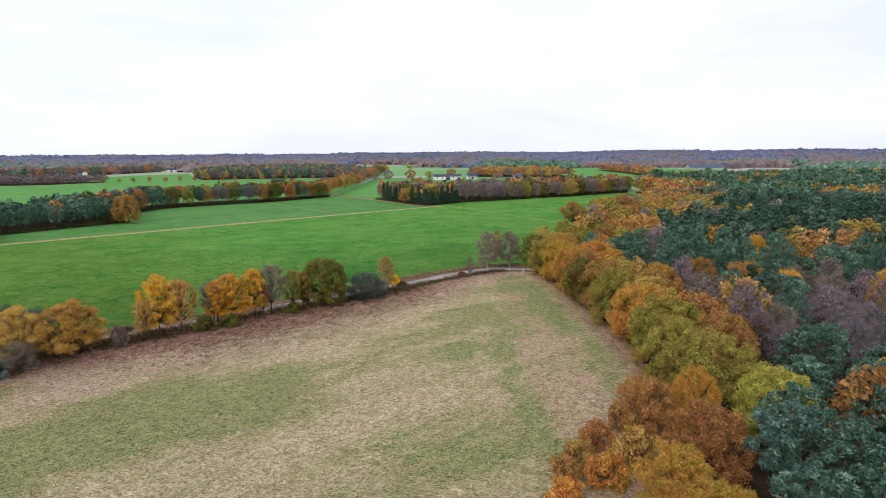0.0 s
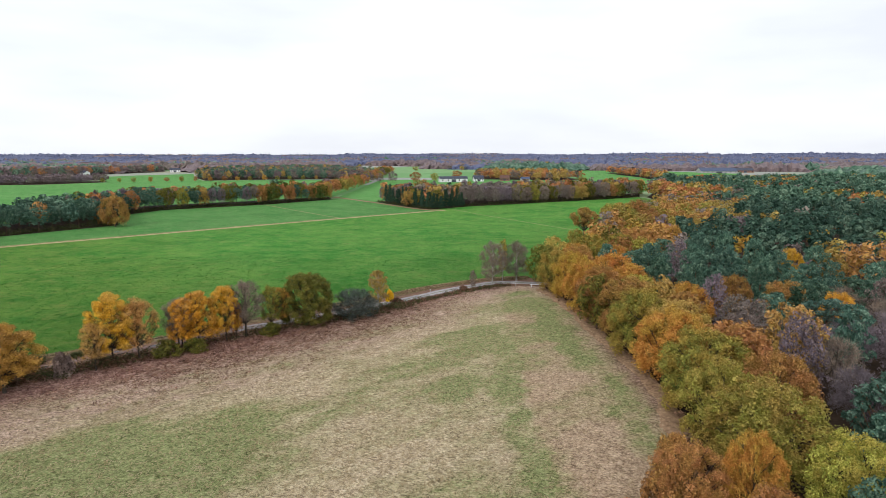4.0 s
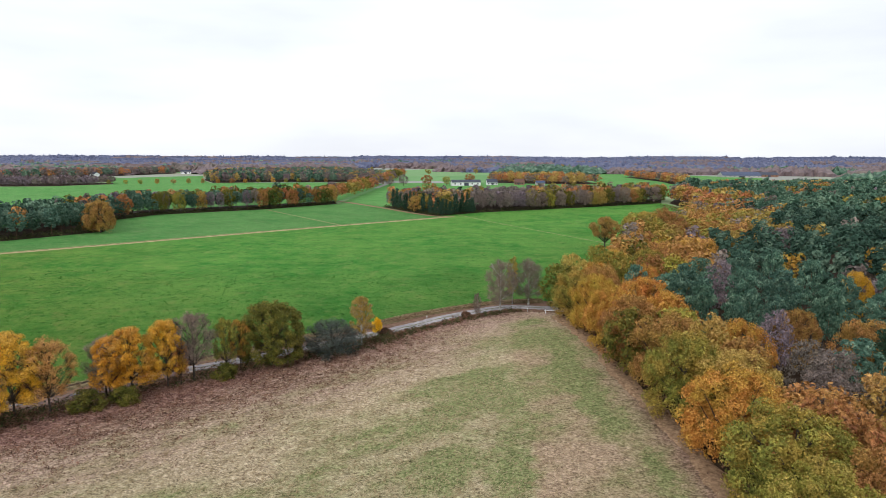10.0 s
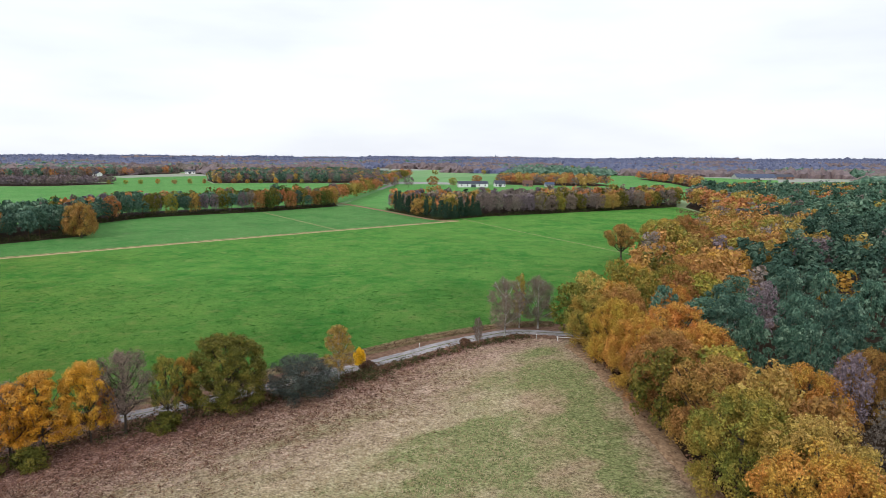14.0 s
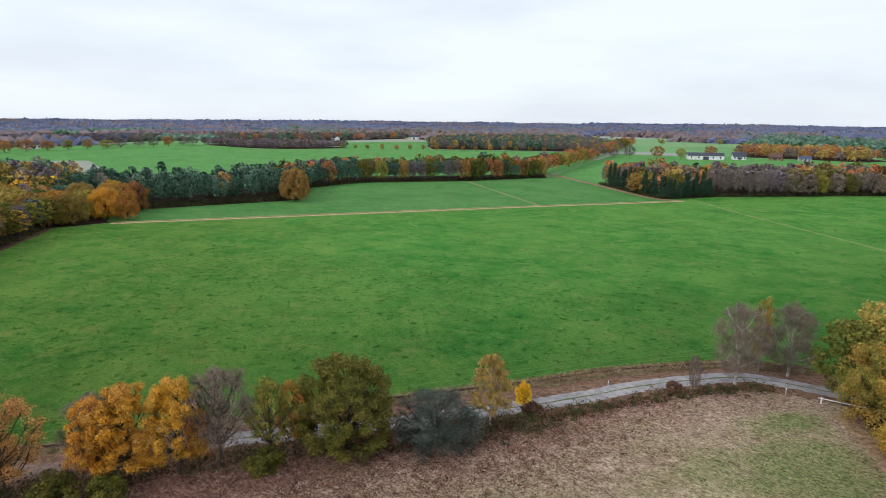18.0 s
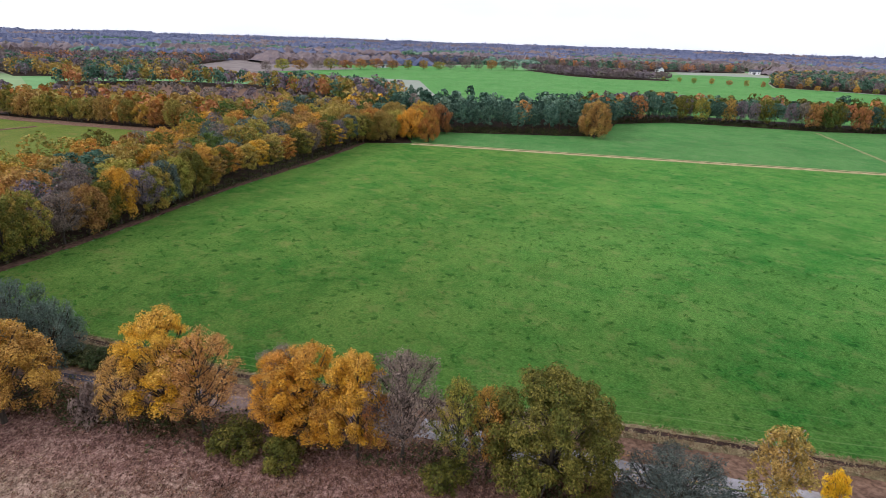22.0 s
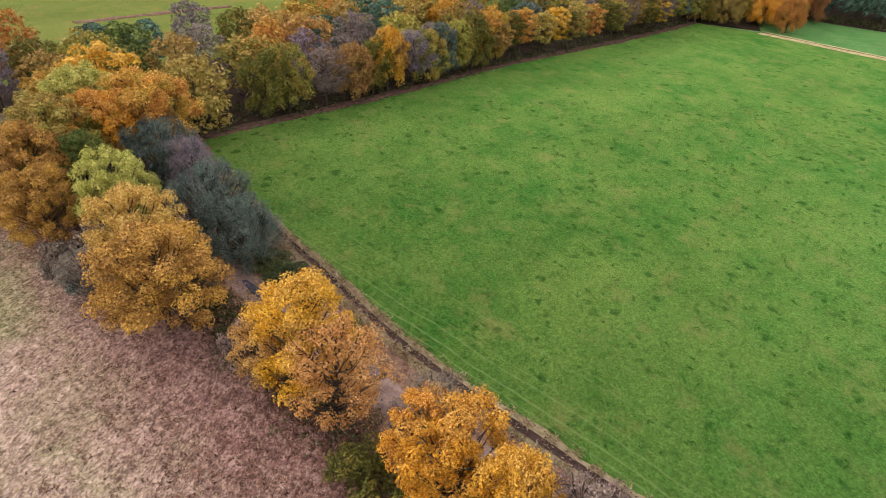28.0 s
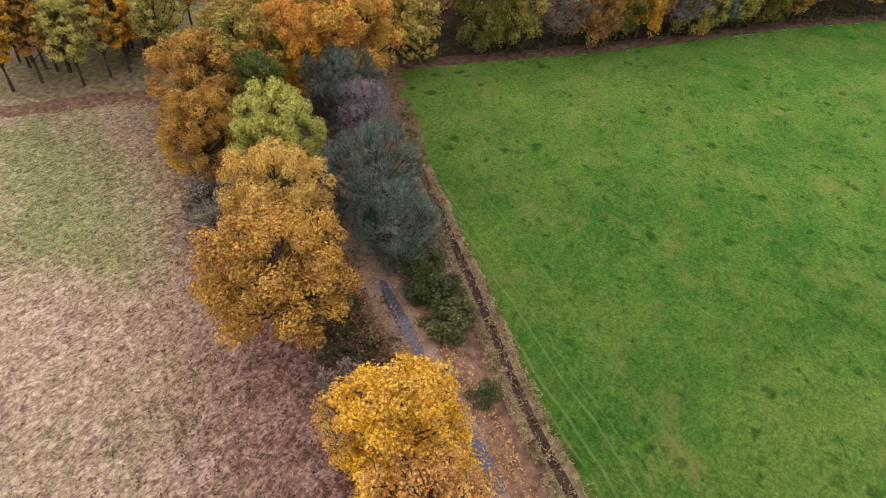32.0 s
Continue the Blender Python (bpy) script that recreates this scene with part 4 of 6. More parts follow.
sheet("pasture_wide", [(-250, 262), (-215, 358), (-206, 396), (-150, 440), (-112, 492), (-118, 800), (-150, 850), (-283, 832), (-350, 806), (-402, 900), (-480, 1070), (-545, 1010), (-580, 915), (-460, 768), (-507, 708), (-555, 700), (-690, 740), (-800, 790), (-840, 500), (-714, 480), (-672, 335), (-520, 440), (-330, 330)], -0.02, PASTURE_FAR, "wide pale green field behind the pine belt", "pasture")
sheet("bare_field", [(-500, 300), (-560, 270), (-720, 262), (-880, 300), (-1000, 400), (-842, 490), (-716, 478), (-673, 334), (-560, 415)], -0.02, PLOUGHED, "bare brown arable field", "field")
sheet("scrub", [(-350, 92), (-262, 160), (-300, 200), (-298, 262), (-372, 262), (-455, 255), (-505, 205), (-520, 128), (-396, 96)], 0.0, LITTER, "brown scrubby clearing between the oak rows", "scrub")
meadow_outline = [(22, 166), (25.5, 135), (29, 107), (31, 90), (29.6, 79), (26, 62), (24, 50), (20, 41), (17, 30), (16, 12), (8, -40), (-110, -40), (-92, 40), (-101, 60), (-110, 68)] + [(x + 0.6, y - 0.7) for x, y in LANE[-3::-1][:-3]]
rolling("meadow", meadow_outline, 0.0, 0.75, 0.38, MEADOW, "rough straw-coloured meadow with green patches and dead bracken", "meadow")
pasture_outline = FIELD_EDGE + WEST_EDGE[1:] + [(-203, 221), (-195.1, 228.2), (-133.3, 285.2), (-72.1, 341.3), (-12.7, 393.2), (-24, 396), (5, 422), (43, 444), (98, 477), (150, 511), (153, 437), (112, 338), (88, 292), (68, 262), (52, 235), (44, 205), (34, 184)]
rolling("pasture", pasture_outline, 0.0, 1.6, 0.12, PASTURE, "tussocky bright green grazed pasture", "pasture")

# lane, ditch and tracks
sheet("lane_side", LANE[1:-1] + [(-122, 76)] + FIELD_EDGE[::-1], 0.03, LITTER, "leaf litter and dead grass between lane and pasture", "verge")
ribbon("lane_verge", LANE, [(-4.2, 0.1), (-2.6, 0.38), (0, 0.36), (2.4, 0.38), (4.4, 0.1)], LITTER, "leaf-strewn verges of the farm lane", "verge", 0.7)
ribbon("lane", LANE[:12], [(-1.9, 0.37), (-1.6, 0.41), (-0.5, 0.40), (0.5, 0.43), (1.6, 0.40), (1.9, 0.37)], SAND, "pale sandy farm lane with two worn ruts", "road", 0.25)
ribbon("lane_under_oaks", LANE[11:], [(-1.7, 0.37), (-1.4, 0.41), (0, 0.43), (1.4, 0.40), (1.7, 0.37)], LANE_LEAF, "farm lane covered with fallen leaves", "road", 0.3)
ribbon("lane_middle", LANE[3:12], [(-0.2, 0.4), (0, 0.46), (0.2, 0.4)], GRASS_STRIP, "grass growing between the ruts", "verge", 0.2)
ribbon("ditch", FIELD_EDGE[2:-2], [(-1.5, 0.15), (-0.9, 0.46), (-0.6, 0.42), (-0.35, 0.3), (0.0, 0.28), (0.15, 0.42), (0.4, 0.46), (1.0, 0.05)], STRAW, "grassy banks beside the lane ditch", "verge", 0.5, calm=-0.22)
ribbon("ditch_bed", FIELD_EDGE[2:-2], [(-0.6, 0.47), (-0.35, 0.335), (0.0, 0.335), (0.15, 0.47)], MUD, "dark muddy ditch beside the pasture", "ditch", 0.3, calm=-0.22)
ribbon("wood_verge", [(19, 160), (21.5, 150), (23.5, 135), (26.5, 107), (28, 90), (26.5, 78), (23.5, 62), (21, 50), (16.5, 41), (13, 29)], [(0.6, 0.05), (1.2, 0.30), (2.2, 0.42), (4.4, 0.1)], EDGE_LITTER, "brown leaf litter along the wood edge", "verge", 1.0)
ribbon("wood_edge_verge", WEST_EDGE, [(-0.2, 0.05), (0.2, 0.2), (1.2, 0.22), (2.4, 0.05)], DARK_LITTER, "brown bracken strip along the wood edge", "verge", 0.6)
ribbon("track", FARM_TRACK, [(-2.5, 0.1), (-1.6, 0.24), (-0.3, 0.22), (0.3, 0.22), (1.6, 0.24), (2.5, 0.1)], TRACK_STRAW, "straw-coloured grassy farm track", "track", 0.3)
ribbon("track_rut", FARM_TRACK, [(-0.22, 0.24), (0, 0.29), (0.22, 0.24)], MUD, "dark ditch line along the farm track", "track", 0.3)
ribbon("track_middle", FARM_TRACK, [(-0.55, 0.26), (0.0, 0.31), (0.55, 0.26)], TRACK_RUT, "dark green grass strip between the wheel ruts of the farm track", "track", 0.45)
ribbon("wedge_track", [(-112, 510), (-104, 503), (-70, 458), (-30, 402), (-12, 394)], [(-1.9, 0.1), (0, 0.2), (1.9, 0.1)], EDGE_LITTER, "brown track along the spruce belt", "track", 0.5)
ribbon("field_path", [(-142.6, 430), (-110, 390), (-73, 344.8)], [(-0.8, 0.1), (0, 0.16), (0.8, 0.1)], FIELD_LINE, "pale worn line across the grass", "track", 0.4)
ribbon("field_line", [(-10, 405), (-0.3, 386.8), (13.7, 360.1), (57, 286.5), (64, 272)], [(-0.5, 0.1), (0, 0.19), (0.5, 0.1)], FIELD_LINE, "thin straw-coloured line across the pasture", "track", 0.4)

# ---- hedgerow along the lane ----
HG = "trees along the lane"
plant("oak", "oak_tree", -64.4, 98.3, 14.2, 4.1, "yellow", "golden yellow oak with a full crown beside the lane", group=HG, pick=0, turn=0.4)
plant("thin_oak", "oak_tree", -61.0, 100.9, 12.3, 4.2, "pale", "pale orange oak with thinning leaves by the lane", group=HG, pick=0)
plant("thin_oak", "oak_tree", -65.4, 94.6, 9.7, 2.8, "pale", "small pale orange oak with thinning leaves", group=HG, pick=1)
plant("oak", "oak_tree", -53.1, 108.9, 12.2, 4.0, "yellow", "golden orange oak beside the lane", group=HG, pick=1)
plant("oak", "oak_tree", -48.8, 111.9, 12.8, 3.0, "yellow", "slender golden oak in the lane hedgerow", group=HG, pick=2)
plant("twiggy", "oak_tree", -46.0, 115.2, 12.9, 4.2, "grey", "nearly bare grey oak with fine twigs", group=HG, pick=0)
plant("thin_oak", "oak_tree", -41.7, 118.6, 10.8, 2.7, "olive", "small olive oak in the lane hedgerow", group=HG, pick=0)
plant("thin_oak", "oak_tree", -40.1, 120.8, 10.3, 2.4, "orange", "small orange oak in the lane hedgerow", group=HG, pick=1)
plant("dome_oak", "oak_tree", -35.5, 124.4, 12.7, 5.9, "dark_oak", "broad dark olive oak with dense leaves", group=HG, pick=0)
plant("oak", "oak_tree", -55.6, 106.9, 11.2, 2.8, "yellow", "slender golden oak crowding its neighbour", group=HG, pick=3)
plant("thin_oak", "oak_tree", -47.2, 113.2, 8.6, 1.7, "orange", "spindly orange oak below the bare oak", group=HG, pick=1)
plant("bush", "hazel_bush", -52.4, 105.6, 3.0, 2.4, "dark_oak", "dark olive undergrowth below the golden oaks", "bush", HG, pick=0)
plant("bush", "hazel_bush", -41.2, 117.0, 2.8, 2.4, "dark_oak", "dark olive undergrowth below the small oaks", "bush", HG, pick=1)
plant("willow", "willow_bush", -25.6, 129.6, 7.4, 5.5, "grey_willow", "grey-green willow thicket by the lane", "bush", HG, pick=0)
plant("birch", "birch_tree", -21.2, 136.4, 11.0, 3.2, "ochre", "pale apricot birch with a white stem", group=HG, pick=0)
plant("twiggy", "alder_tree", -56.6, 107.6, 10.7, 3.2, "grey", "bare grey alder behind the golden oaks", group=HG, pick=1)
plant("bush", "maple_bush", -19.4, 145.0, 3.6, 1.2, "gold", "bright yellow maple sapling", "bush", HG, pick=0)
plant("bush", "bramble_bush", -17.2, 142.2, 2.2, 1.6, "fern", "brown bramble by the lane", "bush", HG, pick=1)
plant("bare_birch", "birch_tree", 2.2, 159.6, 6.2, 1.1, "grey", "thin nearly leafless birch sapling", group=HG, pick=1)
plant("bush", "bramble_bush", -0.4, 158.6, 1.7, 1.5, "fern", "low reddish bramble beside the lane", "bush", HG, pick=0)
plant("bare_birch", "birch_tree", 7.8, 164.6, 13.6, 4.3, "grey", "bare grey birch with white stems", group=HG, pick=0)
plant("bare_birch", "birch_tree", 15.4, 171.5, 13.0, 4.3, "grey", "bare grey birch beyond the lane", group=HG, pick=1)
plant("birch", "birch_tree", 11.2, 171.0, 13.7, 2.0, "olive", "yellow-green birch between bare birches", group=HG, pick=1)
plant("bush", "holly_bush", -56.6, 102.6, 3.4, 2.7, "dark_oak", "dense dark green bush below the oaks", "bush", HG, pick=1)
plant("bush", "hazel_bush", -69.6, 92.2, 4.6, 2.0, "grey", "grey twiggy bush by the lane", "bush", HG, pick=0)

# ---- grove where the hedgerow meets the wood ----
GG = "trees of the grove"
plant("round_oak", "oak_tree", -74.2, 84.6, 12.0, 5.7, "amber", "full orange-brown oak above the lane", group=GG, pick=1)
plant("round_oak", "oak_tree", -81.8, 80.6, 12.0, 4.7, "pale", "pale brown-orange oak with thin leaves", group=GG, pick=1)
plant("dense_oak", "oak_tree", -91.0, 75.6, 11.6, 4.4, "pale_lime", "pale yellow-green oak in the grove", group=GG, pick=2)
plant("willow", "willow_tree", -89.2, 86.4, 11.0, 4.6, "teal", "blue-grey willow leaning over the pasture", group=GG, pick=1)
plant("willow", "willow_tree", -85.2, 90.2, 8.6, 3.8, "teal", "blue-grey willow beside the ditch", group=GG, pick=0)
plant("twiggy", "alder_tree", -97.2, 82.4, 10.0, 3.2, "purple", "bare purple-grey alder at the field corner", group=GG, pick=1)
plant("twiggy", "alder_tree", -78.6, 76.4, 6.5, 3.0, "grey", "bare grey alder at the meadow edge", group=GG, pick=0)
plant("broad_oak", "oak_tree", -101.2, 65.4, 13.6, 6.4, "lime", "tall yellow-green oak of the grove", group=GG, pick=0)
plant("broad_oak", "oak_tree", -109.4, 74.0, 14.4, 6.8, "orange", "tall orange oak of the grove", group=GG, pick=1)
plant("dense_oak", "oak_tree", -89.6, 68.2, 10.2, 4.0, "amber", "amber oak at the meadow edge", group=GG, pick=2)
plant("oak", "oak_tree", -96.4, 70.6, 11.4, 3.0, "green", "dark green oak inside the grove", group=GG, pick=2)
plant("willow", "willow_tree", -101.2, 77.6, 11.0, 4.6, "teal", "dark grey-green willow in the grove", group=GG, pick=1)
plant("broad_oak", "oak_tree", -112.0, 65.0, 13.8, 5.4, "pale_lime", "yellow-green oak behind the grove", group=GG, pick=0)
plant("broad_oak", "oak_tree", -104.5, 69.5, 13.4, 5.6, "yellow", "broad golden oak in the grove", group=GG, pick=3)
plant("dense_oak", "oak_tree", -95.8, 64.6, 12.4, 5.2, "amber", "broad amber oak at the meadow edge", group=GG, pick=3)
plant("bush", "bramble_bush", -79.0, 97.0, 2.2, 2.6, "bramble", "dark bramble thicket on the ditch bank", "bush", GG, pick=0)
plant("bush", "bramble_bush", -73.4, 101.6, 1.3, 1.4, "bramble", "bramble thicket on the ditch bank", "bush", GG, pick=1)
plant("bush", "bramble_bush", -81.6, 94.8, 2.4, 2.6, "bramble", "spreading dark bramble thicket by the ditch", "bush", GG, pick=1)
plant("bush", "hazel_bush", -85.6, 74.4, 4.6, 3.0, "grey", "grey twiggy thicket below the oaks", "bush", GG, pick=1)
plant("bush", "hazel_bush", -83.8, 71.4, 3.6, 2.2, "grey", "grey twiggy shrub at the meadow edge", "bush", GG, pick=1)
plant("bush", "hazel_bush", -81.4, 74.4, 4.2, 2.4, "teal", "grey-green shrub at the meadow edge", "bush", GG, pick=0)
plant("bush", "hazel_bush", -79.0, 79.2, 3.2, 2.0, "grey", "low grey shrub at the meadow edge", "bush", GG, pick=0)
plant("bush", "bramble_bush", -84.4, 92.4, 2.2, 2.4, "bramble", "dark bramble below the willow", "bush", GG, pick=1)

# ---- east wood: the oaks along its edge ----
EG = "oaks at the wood edge"
NAMES = {"orange": "orange", "amber": "amber", "brown": "russet brown", "olive": "olive-brown", "lime": "yellow-green", "yellow": "golden", "green": "green", "pale": "pale orange", "grey": "bare grey", "purple": "bare purple-grey",
         "pine": "dark blue-green", "spruce": "dark green", "dark_oak": "dark olive", "teal": "grey-green", "ochre": "ochre", "pale_lime": "pale yellow-green", "near_pine": "blue-green", "grey_haze": "bare grey", "purple_haze": "bare purple-grey"}
placed = []


def edge_oaks(rows, key="edge_oak", name="oak_tree", place="at the wood edge", group=EG):
    for x, y, h, r, leaf in rows:
        x, r = (x - (3.2 if y < 112 else 2.2 if y < 135 else 0.8), r * 1.03) if group == EG and x > 20 and place == "at the wood edge" else (x, r)
        plant(key, name, x, y, h, r, leaf, f"{NAMES[leaf]} {name.replace('_tree', '').replace('_bush', '')} {place}", group=group)
        placed.append((x, y, r))


edge_oaks([(25.5, 160, 11.5, 5.0, "olive"), (32, 160.5, 13.4, 5.6, "brown"), (28.4, 149, 13.2, 5.4, "orange"), (29.5, 138, 13.0, 5.2, "orange"), (38, 146, 13.5, 6, "orange"),
           (33, 128.5, 13.6, 6.0, "brown"), (40.5, 134, 13, 6, "orange"), (35.5, 117, 13.6, 6.2, "brown")])
edge_oaks([(35.5, 105.5, 13.6, 5.8, "olive"), (40.5, 99.5, 13.0, 5.6, "ochre"), (37, 92, 13.2, 6.2, "orange"), (37.6, 79.5, 13.6, 6.4, "olive"), (36.0, 70.0, 12.4, 5.2, "lime"), (44.5, 73, 12.6, 5.4, "brown"), (37, 61, 13, 6.6, "lime"), (41, 50.5, 11.5, 4.6, "lime"),
           (29.5, 42.5, 10, 4.6, "brown"), (23.5, 36, 8, 4.0, "orange"), (19, 31.5, 6.5, 3.2, "orange"), (25, 29, 8, 3.8, "orange"), (32, 53, 10.5, 3.0, "orange"), (26.5, 55, 8, 4, "brown")])
edge_oaks([(44.5, 169, 12, 4.6, "orange"), (41.5, 190, 12.5, 5.2, "amber"), (52, 193, 12.5, 5.4, "olive"), (60, 206, 13, 6, "brown"), (72, 211, 13.5, 7.6, "amber"), (48, 118, 12, 5, "orange"),
           (70, 267, 16.5, 8.6, "olive"), (82, 259, 13, 7, "brown"), (82, 277, 16.5, 8.2, "brown"), (91, 230, 13, 6.5, "ochre"), (33.5, 178, 10, 4, "brown")])
edge_oaks([(15.5, 50.5, 4.0, 2.4, "brown"), (12.5, 46.5, 3.4, 2.2, "brown"), (10.0, 42.5, 3.2, 2.2, "brown"), (14.5, 41.5, 4.4, 2.8, "orange"), (19.0, 46.0, 5.4, 3.0, "brown"), (20.5, 55.0, 5.0, 2.6, "brown"), (9.0, 37.5, 3.4, 2.4, "orange"), (24.0, 62.5, 5.5, 2.6, "brown")], "bush", "oak_bush", "sapling at the wood corner", "saplings at the wood corner")
edge_oaks([(54.0, 264.5, 14.4, 6.2, "brown")], "field_oak", place="alone in the pasture")
edge_oaks([(32.5, 37.5, 13, 4.4, "near_pine"), (35, 31, 14, 4.8, "near_pine"), (48.5, 62.5, 13.5, 4.6, "near_pine"), (50, 49.5, 13, 4.6, "near_pine"), (28.5, 25.5, 12, 4, "near_pine"), (45, 40, 13, 4.5, "near_pine"), (41, 26, 13, 4.5, "near_pine"), (56, 56, 13, 4.5, "near_pine"),
           (62, 98, 14, 5.5, "near_pine"), (56, 38, 13, 4.4, "near_pine"), (66, 66, 13, 4.4, "near_pine")], "edge_pine", "pine_tree", "inside the wood", "pines of the wood")
edge_oaks([(59, 127.5, 11.8, 4.2, "brown"), (73, 112, 11.5, 3.6, "yellow"), (88, 158, 13, 3.5, "yellow"), (66, 119, 12, 5, "brown"), (95, 113, 11, 4.5, "yellow")], place="among the pines")
edge_oaks([(64.5, 112, 13, 3.4, "spruce")], "spruce", "spruce_tree", "inside the wood", "pines of the wood")
edge_oaks([(60.5, 71.5, 11, 5, "purple"), (70, 84, 11, 5, "purple"), (80, 108, 11, 4.5, "grey"), (75, 74, 11, 4.6, "purple"), (84, 92, 11, 4.6, "grey"), (52, 73, 10, 4, "purple"), (56, 85, 10.5, 4.2, "grey"), (63, 93, 11, 4.4, "purple"), (66, 77, 10.5, 4.2, "purple"), (55, 97, 10, 4, "grey"), (73, 98, 11, 4.4, "purple"), (68, 63, 10, 4.2, "grey"), (81, 82, 11, 4.5, "purple"), (59, 63, 10, 4, "purple"), (90, 100, 11, 4.4, "purple"), (77, 118, 11, 4.2, "grey")], "wood_twig", "birch_tree", "in the wet part of the wood", "bare trees of the wood")

c_edge = smooth_line(WEST_EDGE, 8)
seg = np.concatenate([[0], np.cumsum(np.linalg.norm(np.diff(c_edge, axis=0), axis=1))])
WEST_LEAF = ["dark_oak", "olive", "grey", "brown", "dark_oak", "yellow", "purple", "olive", "teal", "lime", "dark_oak", "orange", "ochre", "dark_oak", "orange", "ochre", "yellow", "olive", "ochre", "orange"]
for k, s in enumerate(np.arange(4, seg[-1], 4.9)):
    x, y = np.interp(s, seg, c_edge[:, 0]), np.interp(s, seg, c_edge[:, 1])
    leaf = WEST_LEAF[k % len(WEST_LEAF)]
    deep = s < 62
    key = "twiggy" if leaf in ("grey", "purple") else "row_oak" if deep else "slim_oak"
    back = random.uniform(7.5, 10.5) if deep else random.uniform(4.6, 6.4)
    edge_oaks([(x - 0.8 * back + random.uniform(-1, 1), y + 0.6 * back + random.uniform(-1, 1), random.uniform(10.5, 13.2), random.uniform(3.8, 5.2) if deep else random.uniform(3.0, 4.0), leaf)], key, place="along the pasture edge", group="oaks along the pasture")
edge_oaks([(-212.5, 213, 12.5, 5.4, "ochre"), (-211.5, 226, 13.6, 5.6, "yellow"), (-204.5, 229.5, 11, 4.4, "orange"), (-218, 236, 13.5, 7, "orange"), (-181.5, 303, 17, 7.0, "brown"), (-190, 309, 12, 5, "brown"), (-222, 247, 13, 6, "brown"), (-217, 232, 13, 6, "olive"), (-221, 213, 13, 6.5, "orange"), (-229, 228, 14, 7, "ochre"), (-232, 245, 13.5, 6.5, "orange"), (-216, 206, 12, 6, "olive"), (-222, 203, 12, 5, "brown")], place="at the field corner", group="oaks along the pasture")
for k in range(34):
    u, v = random.random(), random.random()
    x, y = -91.5 - 11 * u - 15 * v, 35 + 18 * u - 4 * v + random.uniform(-1, 1)
    leaf = random.choice(["yellow", "yellow", "amber", "pale_lime", "pale_lime"])
    edge_oaks([(x, y, random.uniform(11, 14.5), random.uniform(2.3, 3.2), leaf)], "slim_oak", place="beyond the meadow", group="trees beyond the meadow")
sheet("grove_floor", [(-91, 40), (-100, 60), (-113, 62), (-128, 46), (-122, 14), (-109, 10)], 0.03, STRAW, "dry grass and leaf litter under the slim trees", "forest floor")
ribbon("wood_path", [(-86, 34), (-91, 43), (-97, 50), (-99.5, 57), (-95, 66)], [(-1.6, 0.1), (-0.8, 0.4), (0.8, 0.4), (1.6, 0.1)], LITTER, "brown leaf-covered path at the meadow end", "path", 0.5)

KINDS = {"pine": ("wood_pine", "pine_tree", PINE_BARK), "bare": ("wood_bare", "birch_tree", BARK), "oak": ("wood_oak", "oak_tree", BARK), "spruce": ("spruce", "spruce_tree", BARK)}
AUTUMN = ["orange", "brown", "ochre", "olive", "brown", "ochre", "dark_oak", "brown", "olive", "ochre"]
DULL = ["olive", "ochre", "brown", "olive", "ochre", "brown"]


def kind_east(x, y):
    n = noise.noise((x * 0.022, y * 0.022, 2.0))
    u = random.random()
    d = off_line(x, y, EAST_WOOD[:8])
    if d < 14:
        return "oak"
    if x > 45 and y < 118:
        return "bare" if u < 0.5 else "oak" if u < 0.7 else "pine"
    if y > 175 and off_line(x, y, EAST_WOOD[-8:]) < 30 + 22 * noise.noise((x * 0.03, y * 0.03, 1.0)):
        return "oak" if u < 0.88 else "bare"
    if y > 265 and x < 125 + (y - 265) * 0.12:
        return "oak" if u < 0.72 else "pine" if u < 0.9 else "bare"
    if n > 0.36:
        return "oak" if u < 0.75 else "bare"
    return "pine" if u < 0.95 else "oak" if u < 0.985 else "bare"


def kind_west(x, y):
    n, u = noise.noise((x * 0.03, y * 0.03, 7.0)), random.random()
    if off_line(x, y, WEST_EDGE) < 7:
        return "oak"
    return "bare" if n < -0.25 and u < 0.35 else "pine" if u > 0.88 else "oak" if u < 0.8 else "bare"


def kind_north(x, y):
    u = random.random()
    if y < 345:
        return "pine" if u < 0.94 else "oak" if u < 0.98 else "bare"
    v = noise.noise((x * 0.05, y * 0.05, 4.0)) * 0.5
    return "oak" if u < 0.22 + v + (y - 345) * 0.004 else "pine" if u < 0.9 else "bare"


def kind_wedge(x, y):
    u = random.random()
    return "bare" if 0 < x < 40 and u < 0.72 else "oak" if u < 0.8 else "bare" if u < 0.95 else "spruce"


def scatter(poly, spacing, accept=None):
    """Uneven places within an outline, never nearer than the spacing."""
    x0, x1 = min(p[0] for p in poly), max(p[0] for p in poly)
    y0, y1 = min(p[1] for p in poly), max(p[1] for p in poly)
    cell, grid, out = spacing, {}, []
    for _ in range(int((x1 - x0) * (y1 - y0) / spacing ** 2 * 6)):
        x, y = random.uniform(x0, x1), random.uniform(y0, y1)
        if (accept and not accept(x, y)) or not inside(x, y, poly):
            continue
        i, j = int(x // cell), int(y // cell)
        if any((x - a) ** 2 + (y - b) ** 2 < spacing ** 2 for di in (-1, 0, 1) for dj in (-1, 0, 1) for a, b in grid.get((i + di, j + dj), ())):
            continue
        grid.setdefault((i, j), []).append((x, y))
        out.append((x, y))
    return out


MASS = {}


